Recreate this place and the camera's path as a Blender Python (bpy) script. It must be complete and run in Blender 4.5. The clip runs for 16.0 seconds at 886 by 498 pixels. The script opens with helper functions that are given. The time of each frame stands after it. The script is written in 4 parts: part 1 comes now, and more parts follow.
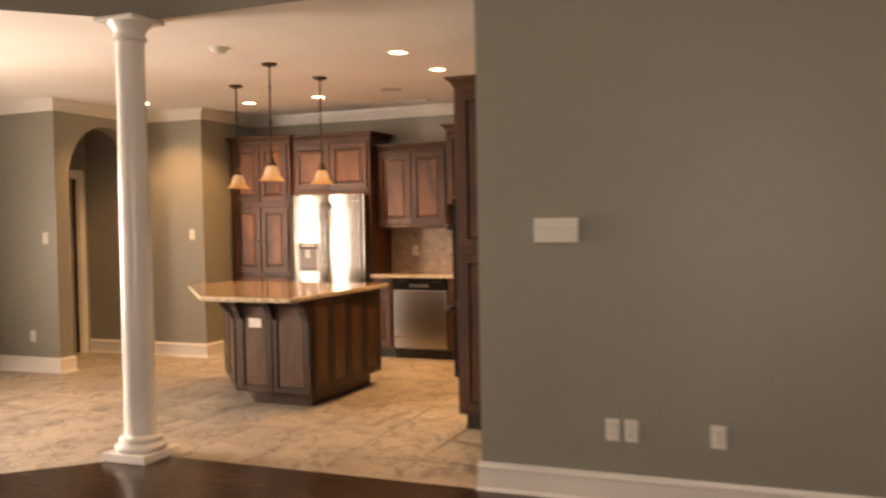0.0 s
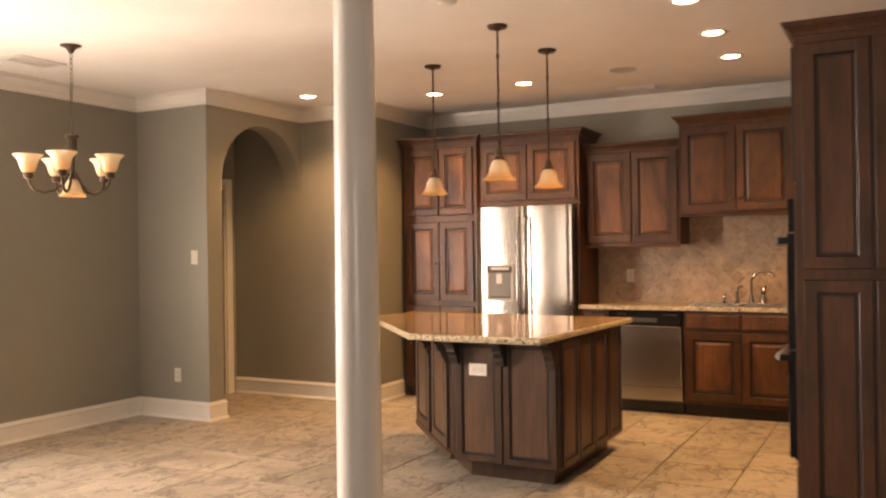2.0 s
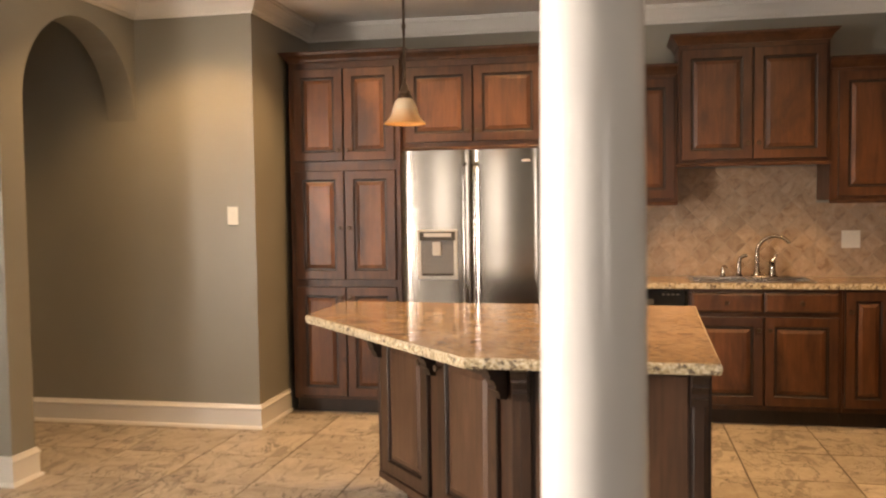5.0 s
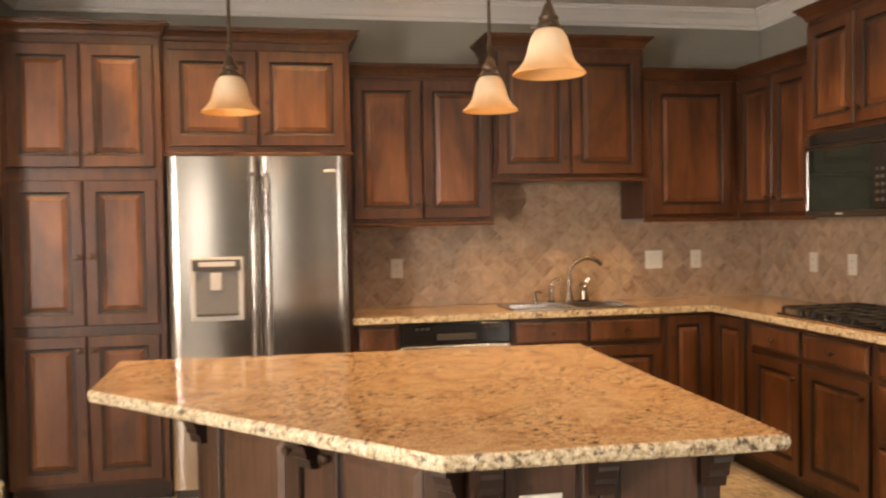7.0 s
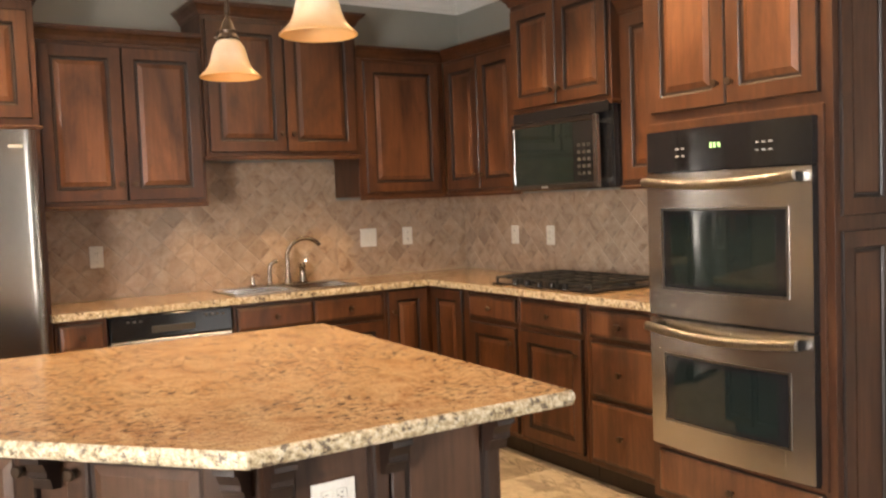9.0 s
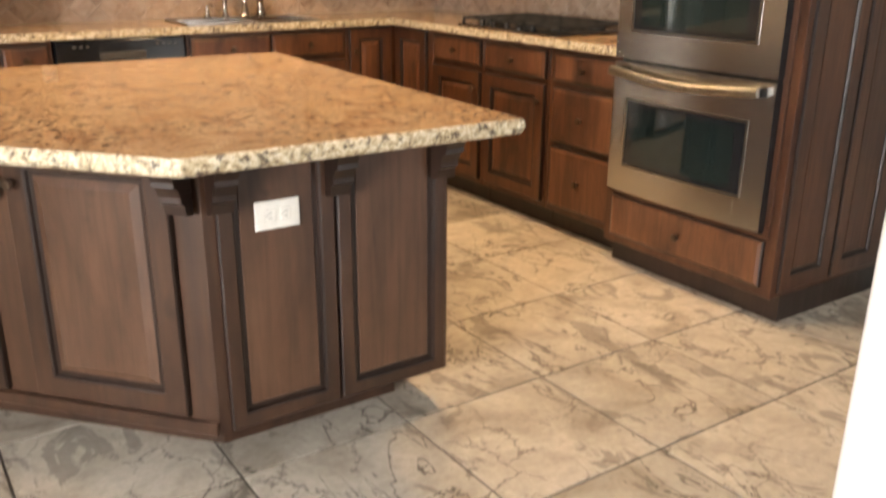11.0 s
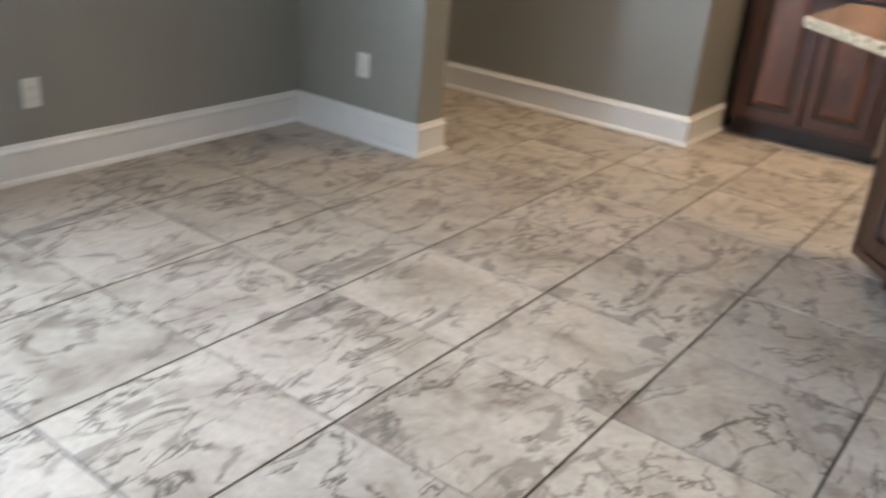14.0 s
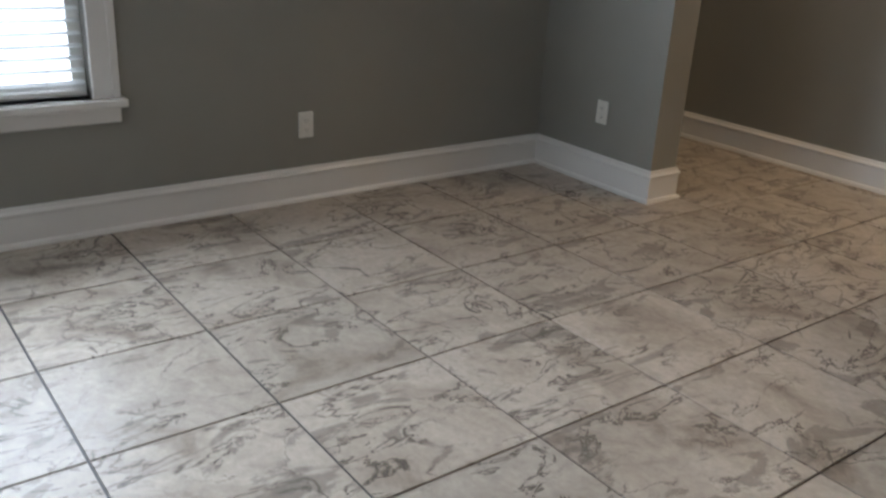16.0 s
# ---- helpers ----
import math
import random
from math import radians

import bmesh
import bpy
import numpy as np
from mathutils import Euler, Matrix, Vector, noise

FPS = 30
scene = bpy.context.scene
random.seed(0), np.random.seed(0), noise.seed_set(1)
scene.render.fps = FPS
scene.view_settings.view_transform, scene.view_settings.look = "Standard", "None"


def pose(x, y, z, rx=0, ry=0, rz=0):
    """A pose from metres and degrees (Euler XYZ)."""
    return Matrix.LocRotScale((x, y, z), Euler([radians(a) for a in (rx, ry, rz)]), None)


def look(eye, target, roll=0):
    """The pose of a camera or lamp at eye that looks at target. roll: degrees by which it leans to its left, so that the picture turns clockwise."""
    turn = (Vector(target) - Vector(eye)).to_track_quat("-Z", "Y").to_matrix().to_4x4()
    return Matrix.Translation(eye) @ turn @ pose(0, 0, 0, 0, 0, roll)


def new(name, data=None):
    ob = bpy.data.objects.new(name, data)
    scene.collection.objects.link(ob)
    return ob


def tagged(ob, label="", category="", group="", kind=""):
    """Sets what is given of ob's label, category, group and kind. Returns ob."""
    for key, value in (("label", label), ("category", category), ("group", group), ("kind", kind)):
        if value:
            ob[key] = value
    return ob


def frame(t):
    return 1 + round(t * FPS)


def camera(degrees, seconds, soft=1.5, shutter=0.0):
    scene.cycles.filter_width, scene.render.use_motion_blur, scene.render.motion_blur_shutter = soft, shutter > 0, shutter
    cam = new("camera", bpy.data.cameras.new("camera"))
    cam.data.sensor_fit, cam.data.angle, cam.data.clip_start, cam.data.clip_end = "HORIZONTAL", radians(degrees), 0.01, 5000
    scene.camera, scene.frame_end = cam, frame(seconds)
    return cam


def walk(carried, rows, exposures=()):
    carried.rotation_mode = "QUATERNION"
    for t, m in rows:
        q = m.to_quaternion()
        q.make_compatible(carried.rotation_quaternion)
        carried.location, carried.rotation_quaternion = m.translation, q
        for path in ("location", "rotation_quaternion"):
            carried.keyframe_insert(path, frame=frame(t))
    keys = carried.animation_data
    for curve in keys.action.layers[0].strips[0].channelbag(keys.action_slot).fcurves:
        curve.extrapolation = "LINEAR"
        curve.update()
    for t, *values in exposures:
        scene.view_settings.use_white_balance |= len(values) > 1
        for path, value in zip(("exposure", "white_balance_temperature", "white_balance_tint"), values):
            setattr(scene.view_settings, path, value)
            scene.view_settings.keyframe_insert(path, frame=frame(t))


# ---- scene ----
cam = camera(54.3, 16.0, soft=2.2, shutter=0.6)

PATH = [
    (0, (5.155, -8.269, 1.446), (4.408, -6.414, 1.385), -1.0),
    (0.5, (4.682, -7.958, 1.489), (3.856, -6.137, 1.466), -0.3),
    (1, (4.273, -7.678, 1.437), (3.364, -5.896, 1.43), -1.1),
    (1.5, (3.85, -7.373, 1.412), (2.91, -5.608, 1.405), -1.2),
    (2, (3.441, -7.097, 1.379), (2.499, -5.332, 1.385), -0.8),
    (2.5, (3.131, -6.791, 1.37), (2.262, -4.989, 1.357), -1.4),
    (3, (2.756, -6.499, 1.395), (2.0, -4.648, 1.341), -0.6),
    (5.5, (1.109, -5.341, 1.412), (0.88, -3.356, 1.318), -0.9),
    (6, (0.858, -5.12, 1.422), (0.852, -3.121, 1.334), -0.8),
    (6.5, (0.651, -4.842, 1.398), (0.863, -2.855, 1.321), -1.2),
    (7, (0.546, -4.576, 1.409), (0.925, -2.613, 1.349), -1.0),
    (7.5, (0.384, -4.426, 1.425), (1.05, -2.541, 1.375), -1.1),
    (8, (0.324, -4.354, 1.405), (1.262, -2.588, 1.383), -0.5),
    (10.5, (0.396, -4.361, 1.323), (1.493, -2.755, 0.856), -0.0),
    (11, (0.409, -4.351, 1.283), (1.467, -2.786, 0.626), 0.4),
    (11.5, (0.409, -4.372, 1.271), (1.408, -2.802, 0.537), 1.1),
    (12, (0.441, -4.374, 1.277), (1.247, -2.703, 0.528), 2.2),
    (12.5, (0.594, -4.454, 1.287), (0.811, -2.61, 0.542), 3.0),
    (13, (0.622, -4.589, 1.289), (0.354, -2.752, 0.545), 2.5),
    (13.5, (0.65, -4.725, 1.291), (-0.061, -3.012, 0.542), 3.4),
    (14, (0.758, -4.792, 1.262), (-0.305, -3.302, 0.454), 4.8),
    (14.5, (0.848, -4.866, 1.262), (-0.43, -3.581, 0.417), 5.5),
    (15, (0.903, -4.869, 1.26), (-0.497, -3.702, 0.436), 4.0),
    (15.5, (0.906, -4.871, 1.259), (-0.525, -3.728, 0.456), 4.0),
    (16, (0.907, -4.888, 1.279), (-0.566, -3.754, 0.54), 3.2),
]
walk(cam, [(t, look(eye, target, roll)) for t, eye, target, roll in PATH],
     [(0, 0.10, 10600, 29), (3, 0.0, 9700, 26), (5.5, 0.0, 8800, 20), (6.5, -0.28, 9100, 20), (7.1, 0.32, 8500, 19), (8, 0.45, 7900, 17), (10.5, 0.50, 7100, 13), (12.0, 0.42, 6900, 12), (13.0, 0.55, 6000, 10), (13.5, 0.32, 5700, 9), (14.0, -0.08, 5600, 9), (14.5, -0.3, 5500, 9), (15.2, -0.78, 5600, 10), (16, -1.0, 5800, 10)])

# ---- plan, in metres ----
BACK, RIGHT, LEFT = 0.605, 3.68, -2.452      # kitchen back wall, kitchen right wall, dining wall
SHORT, HALL, SIDE, ARCH = -1.70, -0.418, -0.848, -1.652
LINE, DIAG = -3.90, 5.33                      # edge between tile and boards: y = LINE, and x - y = DIAG
CEIL, HIGH = 2.745, 3.35
TOP = 0.904                                   # worktop height
FAR_Y, FAR_X, DIN_Y = -10.0, 7.6, -5.57
LW = (-1.95, 4.3, 1.3)                        # living room windows, unseen, the right one added for fill: left edges and width

# ---- world, sun, lamps, exposure ----
world = bpy.data.worlds.new("sky")
scene.world = world
world.use_nodes = True
_sky = world.node_tree.nodes.new("ShaderNodeTexSky")
_sky.sky_type = "NISHITA"
_sky.sun_disc = False
_sky.sun_elevation, _sky.sun_rotation = radians(50), radians(20)
world.node_tree.links.new(_sky.outputs[0], world.node_tree.nodes["Background"].inputs[0])
world.node_tree.nodes["Background"].inputs[1].default_value = 0.12


def lamp(name, kind, m, energy, colour, **more):
    data = bpy.data.lights.new(name, kind)
    data.energy, data.color = energy, colour
    for key in more:
        if key == "size":
            data.size = more[key]
        elif key == "size_y":
            data.shape, data.size_y = "RECTANGLE", more[key]
        elif key == "spot":
            data.spot_size, data.spot_blend = radians(more[key]), 0.6
        elif key == "radius":
            data.shadow_soft_size = more[key]
        elif key == "angle":
            data.angle = radians(more[key])
    ob = new(name, data)
    ob.matrix_world = m
    return ob


lamp("sun", "SUN", look((2, 9, 12), (0, 0, 0)), 2.5, (1, 0.95, 0.87), angle=0.5)
DAY = (0.90, 0.95, 1.0)
WARM = (1.0, 0.68, 0.36)
# daylight in the window openings; the living room's right one is added fill light
lamp("daylight_dining", "AREA", look((LEFT - 0.06, -4.65, 1.4), (2, -4.3, 2.6)), 250, DAY, size=1.2, size_y=1.5)
for x0, watts in ((LW[0], 26), (LW[1], 58)):
    lamp("daylight_living", "AREA", look((x0 + LW[2] / 2, FAR_Y + 0.05, 1.4), (x0 + LW[2] / 2, 0, 2.2)), watts, DAY, size=LW[2], size_y=1.85)
CANS = [(-1.11, -1.02), (-0.13, -0.53), (0.715, -0.555), (2.40, -2.27), (2.39, -1.45), (2.37, -0.69)]
for cx, cy in CANS:
    lamp("can_lamp", "SPOT", look((cx, cy, CEIL - 0.012), (cx, cy, 0)), 98, WARM, spot=125, radius=0.05)


# ---- materials ----
class Mat:
    """A node material with short calls."""

    def __init__(self, name, rough=0.5, metal=0.0):
        self.m = bpy.data.materials.new(name)
        self.m.use_nodes = True
        self.t = self.m.node_tree
        self.b = self.t.nodes["Principled BSDF"]
        self.set("Roughness", rough)
        self.set("Metallic", metal)

    def set(self, key, v):
        s = self.b.inputs[key]
        if hasattr(v, "is_output"):
            self.t.links.new(v, s)
        else:
            s.default_value = (*v, 1) if isinstance(v, tuple) and len(v) == 3 else v

    def node(self, kind, ins=(), out=0, **props):
        n = self.t.nodes.new(kind)
        for key, v in props.items():
            setattr(n, key, v)
        for key, v in dict(ins).items():
            if hasattr(v, "is_output"):
                self.t.links.new(v, n.inputs[key])
            else:
                n.inputs[key].default_value = v
        return n.outputs[out]

    def coords(self, scale=(1, 1, 1), turn=(0, 0, 0), vary=True):
        c = self.node("ShaderNodeTexCoord", out=3)
        if vary:
            r = self.node("ShaderNodeObjectInfo", out=5)
            o = self.node("ShaderNodeVectorMath", {0: r, 1: (37.0, 19.0, 53.0)}, operation="MULTIPLY")
            c = self.node("ShaderNodeVectorMath", {0: c, 1: o}, operation="ADD")
        return self.node("ShaderNodeMapping", {"Vector": c, "Scale": scale, "Rotation": turn})

    def noise(self, vec, scale, detail=4.0, rough=0.55, distort=0.0):
        return self.node("ShaderNodeTexNoise", {"Vector": vec, "Scale": scale, "Detail": detail, "Roughness": rough, "Distortion": distort})

    def ramp(self, fac, stops):
        n = self.t.nodes.new("ShaderNodeValToRGB")
        self.t.links.new(fac, n.inputs[0])
        e = n.color_ramp.elements
        while len(e) < len(stops):
            e.new(0.5)
        for el, (p, c) in zip(e, stops):
            el.position, el.color = p, (c, c, c, 1) if isinstance(c, float) else (*c, 1)
        return n.outputs[0]

    def mix(self, fac, a, b, how="MIX"):
        n = self.t.nodes.new("ShaderNodeMix")
        n.data_type, n.blend_type = "RGBA", how
        for s, v in ((n.inputs[0], fac), (n.inputs[6], a), (n.inputs[7], b)):
            if hasattr(v, "is_output"):
                self.t.links.new(v, s)
            else:
                s.default_value = (*v, 1) if isinstance(v, tuple) else v
        return n.outputs[2]

    def bump(self, h, strength=0.2, dist=0.002):
        self.set("Normal", self.node("ShaderNodeBump", {"Height": h, "Strength": strength, "Distance": dist}))


def wall_paint(name, colour, rough=0.5):
    w = Mat(name, rough)
    c = w.coords(vary=False)
    big = w.noise(c, 1.3, 3)
    w.set("Base Color", w.ramp(big, [(0.3, tuple(v * 0.95 for v in colour)), (0.7, tuple(v * 1.04 for v in colour))]))
    w.bump(w.noise(c, 170, 3), 0.12, 0.001)
    return w.m


def wood(name, dark, mid, light, rough=0.39, turn=(0, 0, 0)):
    w = Mat(name, rough)
    c = w.coords((1, 1, 1), turn)
    st = w.node("ShaderNodeMapping", {"Vector": c, "Scale": (1, 1, 0.07)})
    grain = w.noise(st, 38, 6, 0.6, 0.6)
    st2 = w.node("ShaderNodeMapping", {"Vector": c, "Scale": (1, 1, 0.35)})
    blot = w.noise(st2, 4.5, 5, 0.62, 0.5)
    col = w.ramp(blot, [(0.33, dark), (0.50, mid), (0.70, light)])
    g = w.ramp(grain, [(0.30, 0.62), (0.62, 1.0)])
    col = w.mix(1.0, col, g, "MULTIPLY")
    knots = w.noise(c, 9, 2, 0.5, 0.2)
    col = w.mix(w.ramp(knots, [(0.70, 0.0), (0.80, 0.7)]), col, tuple(v * 0.35 for v in dark))
    w.set("Base Color", col)
    w.set("Roughness", w.ramp(grain, [(0.2, rough + 0.1), (0.8, rough - 0.06)]))
    w.bump(grain, 0.10, 0.0008)
    return w.m


M_WALL = wall_paint("grey_green_wall_paint", (0.265, 0.255, 0.222), 0.42)
M_CEIL = wall_paint("white_ceiling_paint", (0.82, 0.80, 0.76), 0.8)
M_TRIM = wall_paint("white_trim_gloss", (0.76, 0.74, 0.70), 0.28)
M_COL = wall_paint("white_column_gloss", (0.78, 0.77, 0.75), 0.22)
M_WOOD = wood("stained_frame_wood", (0.0400, 0.0138, 0.0058), (0.0730, 0.0260, 0.0105), (0.1130, 0.0430, 0.0178))
M_PANEL = wood("stained_panel_wood", (0.0390, 0.0139, 0.0057), (0.1120, 0.0412, 0.0170), (0.1953, 0.0785, 0.0346))
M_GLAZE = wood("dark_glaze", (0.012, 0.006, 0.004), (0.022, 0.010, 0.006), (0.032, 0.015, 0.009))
M_ISL = wood("worn_island_wood", (0.0290, 0.0130, 0.0070), (0.0520, 0.0235, 0.0128), (0.080, 0.0385, 0.0215), 0.36)
M_ISLP = wood("worn_island_panel", (0.059, 0.0278, 0.0153), (0.096, 0.0462, 0.0260), (0.131, 0.0668, 0.0392), 0.38)
M_BOARD = wood("dark_floor_board", (0.022, 0.009, 0.006), (0.038, 0.016, 0.010), (0.058, 0.025, 0.015), 0.22, (0, radians(90), 0))


def granite():
    w = Mat("tan_granite", 0.08)
    c = w.coords(vary=False)
    a = w.noise(c, 9, 6, 0.7, 0.8)
    b = w.noise(c, 70, 5, 0.75)
    d = w.noise(c, 145, 3, 0.6)
    col = w.ramp(a, [(0.28, (0.25, 0.13, 0.068)), (0.42, (0.41, 0.255, 0.145)), (0.60, (0.51, 0.365, 0.225)), (0.78, (0.35, 0.20, 0.108))])
    col = w.mix(w.ramp(b, [(0.52, 0.0), (0.68, 0.5)]), col, (0.62, 0.49, 0.33))
    col = w.mix(w.ramp(d, [(0.56, 0.0), (0.62, 0.65)]), col, (0.13, 0.052, 0.028))
    st = w.node("ShaderNodeMapping", {"Vector": c, "Scale": (0.9, 1.9, 1), "Rotation": (0, 0, 0.2)})
    e = w.noise(st, 42, 5, 0.6, 0.3)
    f = w.noise(c, 2.3, 2)
    m = w.node("ShaderNodeMath", {0: w.ramp(e, [(0.53, 0.0), (0.58, 0.88)]), 1: w.ramp(f, [(0.42, 0.10), (0.56, 1.0)])}, operation="MULTIPLY")
    col = w.mix(m, col, (0.075, 0.033, 0.02))
    w.set("Base Color", col)
    return w.m


def granite_edge():
    w = Mat("chiselled_granite_edge", 0.35)
    c = w.coords(vary=False)
    b = w.noise(c, 75, 5, 0.75)
    d = w.noise(c, 42, 5, 0.7)
    col = w.ramp(b, [(0.34, (0.10, 0.065, 0.035)), (0.46, (0.42, 0.33, 0.20)), (0.62, (0.66, 0.60, 0.47))])
    col = w.mix(w.ramp(d, [(0.54, 0.0), (0.61, 0.9)]), col, (0.05, 0.03, 0.02))
    w.set("Base Color", col)
    w.bump(b, 0.6, 0.004)
    return w.m


def floor_tile():
    w = Mat("veined_porcelain_tile", 0.2)
    c = w.coords()
    a = w.noise(c, 3.2, 5, 0.6, 0.8)
    col = w.ramp(a, [(0.28, (0.225, 0.185, 0.148)), (0.40, (0.37, 0.317, 0.258)), (0.56, (0.48, 0.425, 0.357)), (0.76, (0.335, 0.283, 0.23))])
    st = w.node("ShaderNodeMapping", {"Vector": c, "Scale": (1.6, 0.75, 1), "Rotation": (0, 0, 0.5)})
    v = w.noise(st, 3.4, 9, 0.60, 0.9)
    vein = w.ramp(v, [(0.486, 0.0), (0.497, 0.95), (0.503, 0.95), (0.514, 0.0)])
    gate = w.ramp(w.noise(c, 2.2, 3), [(0.44, 0.0), (0.52, 1.0)])
    m = w.node("ShaderNodeMath", {0: vein, 1: gate}, operation="MULTIPLY")
    col = w.mix(m, col, (0.085, 0.07, 0.056))
    p = w.noise(st, 4.6, 8, 0.62, 0.9)
    col = w.mix(w.ramp(p, [(0.570, 0.0), (0.605, 0.55)]), col, (0.145, 0.124, 0.102))
    wob = w.node("ShaderNodeTexNoise", {"Vector": c, "Scale": 9.0, "Detail": 6.0, "Roughness": 0.65}, out=1)
    wob = w.node("ShaderNodeVectorMath", {0: wob, 1: (0.16, 0.16, 0.0)}, operation="MULTIPLY")
    q = w.node("ShaderNodeVectorMath", {0: c, 1: wob}, operation="ADD")
    q = w.node("ShaderNodeMapping", {"Vector": q, "Scale": (1.0, 0.55, 1), "Rotation": (0, 0, 0.35)})
    crack = w.node("ShaderNodeTexVoronoi", {"Vector": q, "Scale": 6.5}, feature="DISTANCE_TO_EDGE")
    gate2 = w.ramp(w.noise(c, 3.1, 3, 0.5), [(0.48, 0.0), (0.57, 0.7)])
    m = w.node("ShaderNodeMath", {0: w.ramp(crack, [(0.006, 1.0), (0.022, 0.0)]), 1: gate2}, operation="MULTIPLY")
    col = w.mix(m, col, (0.12, 0.10, 0.082))
    fine = w.noise(c, 38, 5, 0.7)
    col = w.mix(1.0, col, w.ramp(fine, [(0.3, 0.82), (0.65, 1.04)]), "MULTIPLY")
    r = w.node("ShaderNodeObjectInfo", out=5)
    col = w.mix(1.0, col, w.ramp(r, [(0.0, 0.86), (1.0, 1.06)]), "MULTIPLY")
    w.set("Base Color", col)
    w.set("Roughness", w.ramp(a, [(0.2, 0.32), (0.8, 0.48)]))
    w.set("Specular IOR Level", 0.24)
    w.bump(v, 0.10, 0.002)
    return w.m


def travertine():
    w = Mat("tumbled_travertine", 0.48)
    c = w.coords()
    a = w.noise(c, 9, 6, 0.68, 1.2)
    col = w.ramp(a, [(0.30, (0.22, 0.140, 0.092)), (0.43, (0.345, 0.246, 0.176)), (0.56, (0.415, 0.312, 0.232)), (0.74, (0.48, 0.386, 0.296))])
    r = w.node("ShaderNodeObjectInfo", out=5)
    col = w.mix(1.0, col, w.ramp(r, [(0.0, (0.74, 0.71, 0.69)), (0.14, (0.90, 0.88, 0.86)), (0.6, (1.0, 0.97, 0.94)), (1.0, (1.05, 1.0, 0.94))]), "MULTIPLY")
    g = w.coords(vary=False)
    cloud = w.noise(g, 5.5, 5, 0.62, 1.4)
    col = w.mix(w.ramp(cloud, [(0.53, 0.0), (0.66, 0.55)]), col, (0.20, 0.145, 0.105))
    pits = w.noise(c, 90, 3)
    col = w.mix(w.ramp(pits, [(0.62, 0.0), (0.7, 0.5)]), col, (0.2, 0.15, 0.11))
    w.set("Base Color", col)
    w.bump(pits, 0.35, 0.002)
    return w.m


def plain(name, colour, rough=0.5, metal=0.0, grain=0.0, scale=60):
    w = Mat(name, rough, metal)
    c = w.coords()
    n = w.noise(c, scale, 4)
    w.set("Base Color", w.ramp(n, [(0.3, tuple(v * 0.9 for v in colour)), (0.7, colour)]))
    if grain:
        w.bump(n, grain, 0.001)
    return w.m


def steel(name, colour=(0.52, 0.49, 0.45), rough=0.21, scale=(60, 60, 0.5)):
    w = Mat(name, rough, 1.0)
    c = w.coords(scale, vary=False)
    n = w.noise(c, 6, 5, 0.7)
    w.set("Base Color", w.ramp(n, [(0.3, tuple(v * 0.97 for v in colour)), (0.7, colour)]))
    w.set("Roughness", w.ramp(n, [(0.3, rough - 0.015), (0.7, rough + 0.015)]))
    w.bump(n, 0.02, 0.0004)
    return w.m


def glow(name, colour, strength):
    w = Mat(name, 0.5)
    w.set("Base Color", (0.8, 0.8, 0.8))
    w.set("Emission Color", colour)
    w.set("Emission Strength", strength)
    return w.m


def amber_glass():
    w = Mat("amber_alabaster_glass", 0.3)
    c = w.coords()
    n = w.noise(c, 14, 4, 0.6, 1.0)
    z = w.node("ShaderNodeSeparateXYZ", {0: w.node("ShaderNodeTexCoord", out=0)}, out=2)
    col = w.mix(w.ramp(z, [(0.0, 0.0), (0.55, 1.0)]), (0.86, 0.60, 0.30), (0.95, 0.87, 0.72))
    col = w.mix(w.ramp(n, [(0.4, 0.0), (0.7, 0.35)]), col, (0.9, 0.6, 0.3))
    w.set("Base Color", col)
    tr = w.node("ShaderNodeBsdfTranslucent", {"Color": col})
    mx = w.node("ShaderNodeMixShader", {0: 0.55, 1: w.b.outputs[0], 2: tr})
    w.t.links.new(mx, w.t.nodes["Material Output"].inputs[0])
    return w.m


M_GRANITE, M_EDGE, M_TILE, M_SPLASH = granite(), granite_edge(), floor_tile(), travertine()
def thin_slat():
    w = Mat("white_vinyl_slat", 0.4)
    w.set("Base Color", (0.8, 0.8, 0.78))
    tr = w.node("ShaderNodeBsdfTranslucent", {"Color": (0.85, 0.86, 0.86, 1)})
    w.t.links.new(w.node("ShaderNodeMixShader", {0: 0.8, 1: w.b.outputs[0], 2: tr}), w.t.nodes["Material Output"].inputs[0])
    return w.m


M_SLAT = thin_slat()
M_GROUT = plain("floor_grout", (0.07, 0.056, 0.045), 0.8, 0, 0.4)
M_GROUT2 = plain("splash_grout", (0.40, 0.315, 0.24), 0.85, 0, 0.4)
M_STEEL = steel("brushed_steel", rough=0.26)
M_FRIDGE = steel("brushed_fridge_steel", (0.46, 0.43, 0.395), 0.20)
M_STEELH = steel("brushed_steel_handle", (0.55, 0.53, 0.50), 0.2)
M_OVENH = steel("dark_steel_handle", (0.22, 0.205, 0.19), 0.25)
M_OVENBAR = steel("oven_bar_steel", (0.27, 0.25, 0.23), 0.28)
M_CHROME = plain("satin_nickel", (0.40, 0.345, 0.285), 0.2, 1.0)
M_BRONZE = plain("oil_rubbed_bronze", (0.085, 0.058, 0.040), 0.38, 0.75)
M_BLACK = plain("black_gloss_plastic", (0.012, 0.012, 0.013), 0.12)
M_IRON = plain("cast_iron", (0.018, 0.018, 0.018), 0.5, 0, 0.3)
M_OVENGL = plain("dark_oven_glass", (0.010, 0.016, 0.015), 0.05)
M_PLASTIC = plain("white_plastic", (0.74, 0.72, 0.66), 0.35)
M_GREY = plain("pale_grey_plastic", (0.50, 0.49, 0.47), 0.35)
M_SLOT = plain("dark_slot", (0.05, 0.045, 0.04), 0.6)
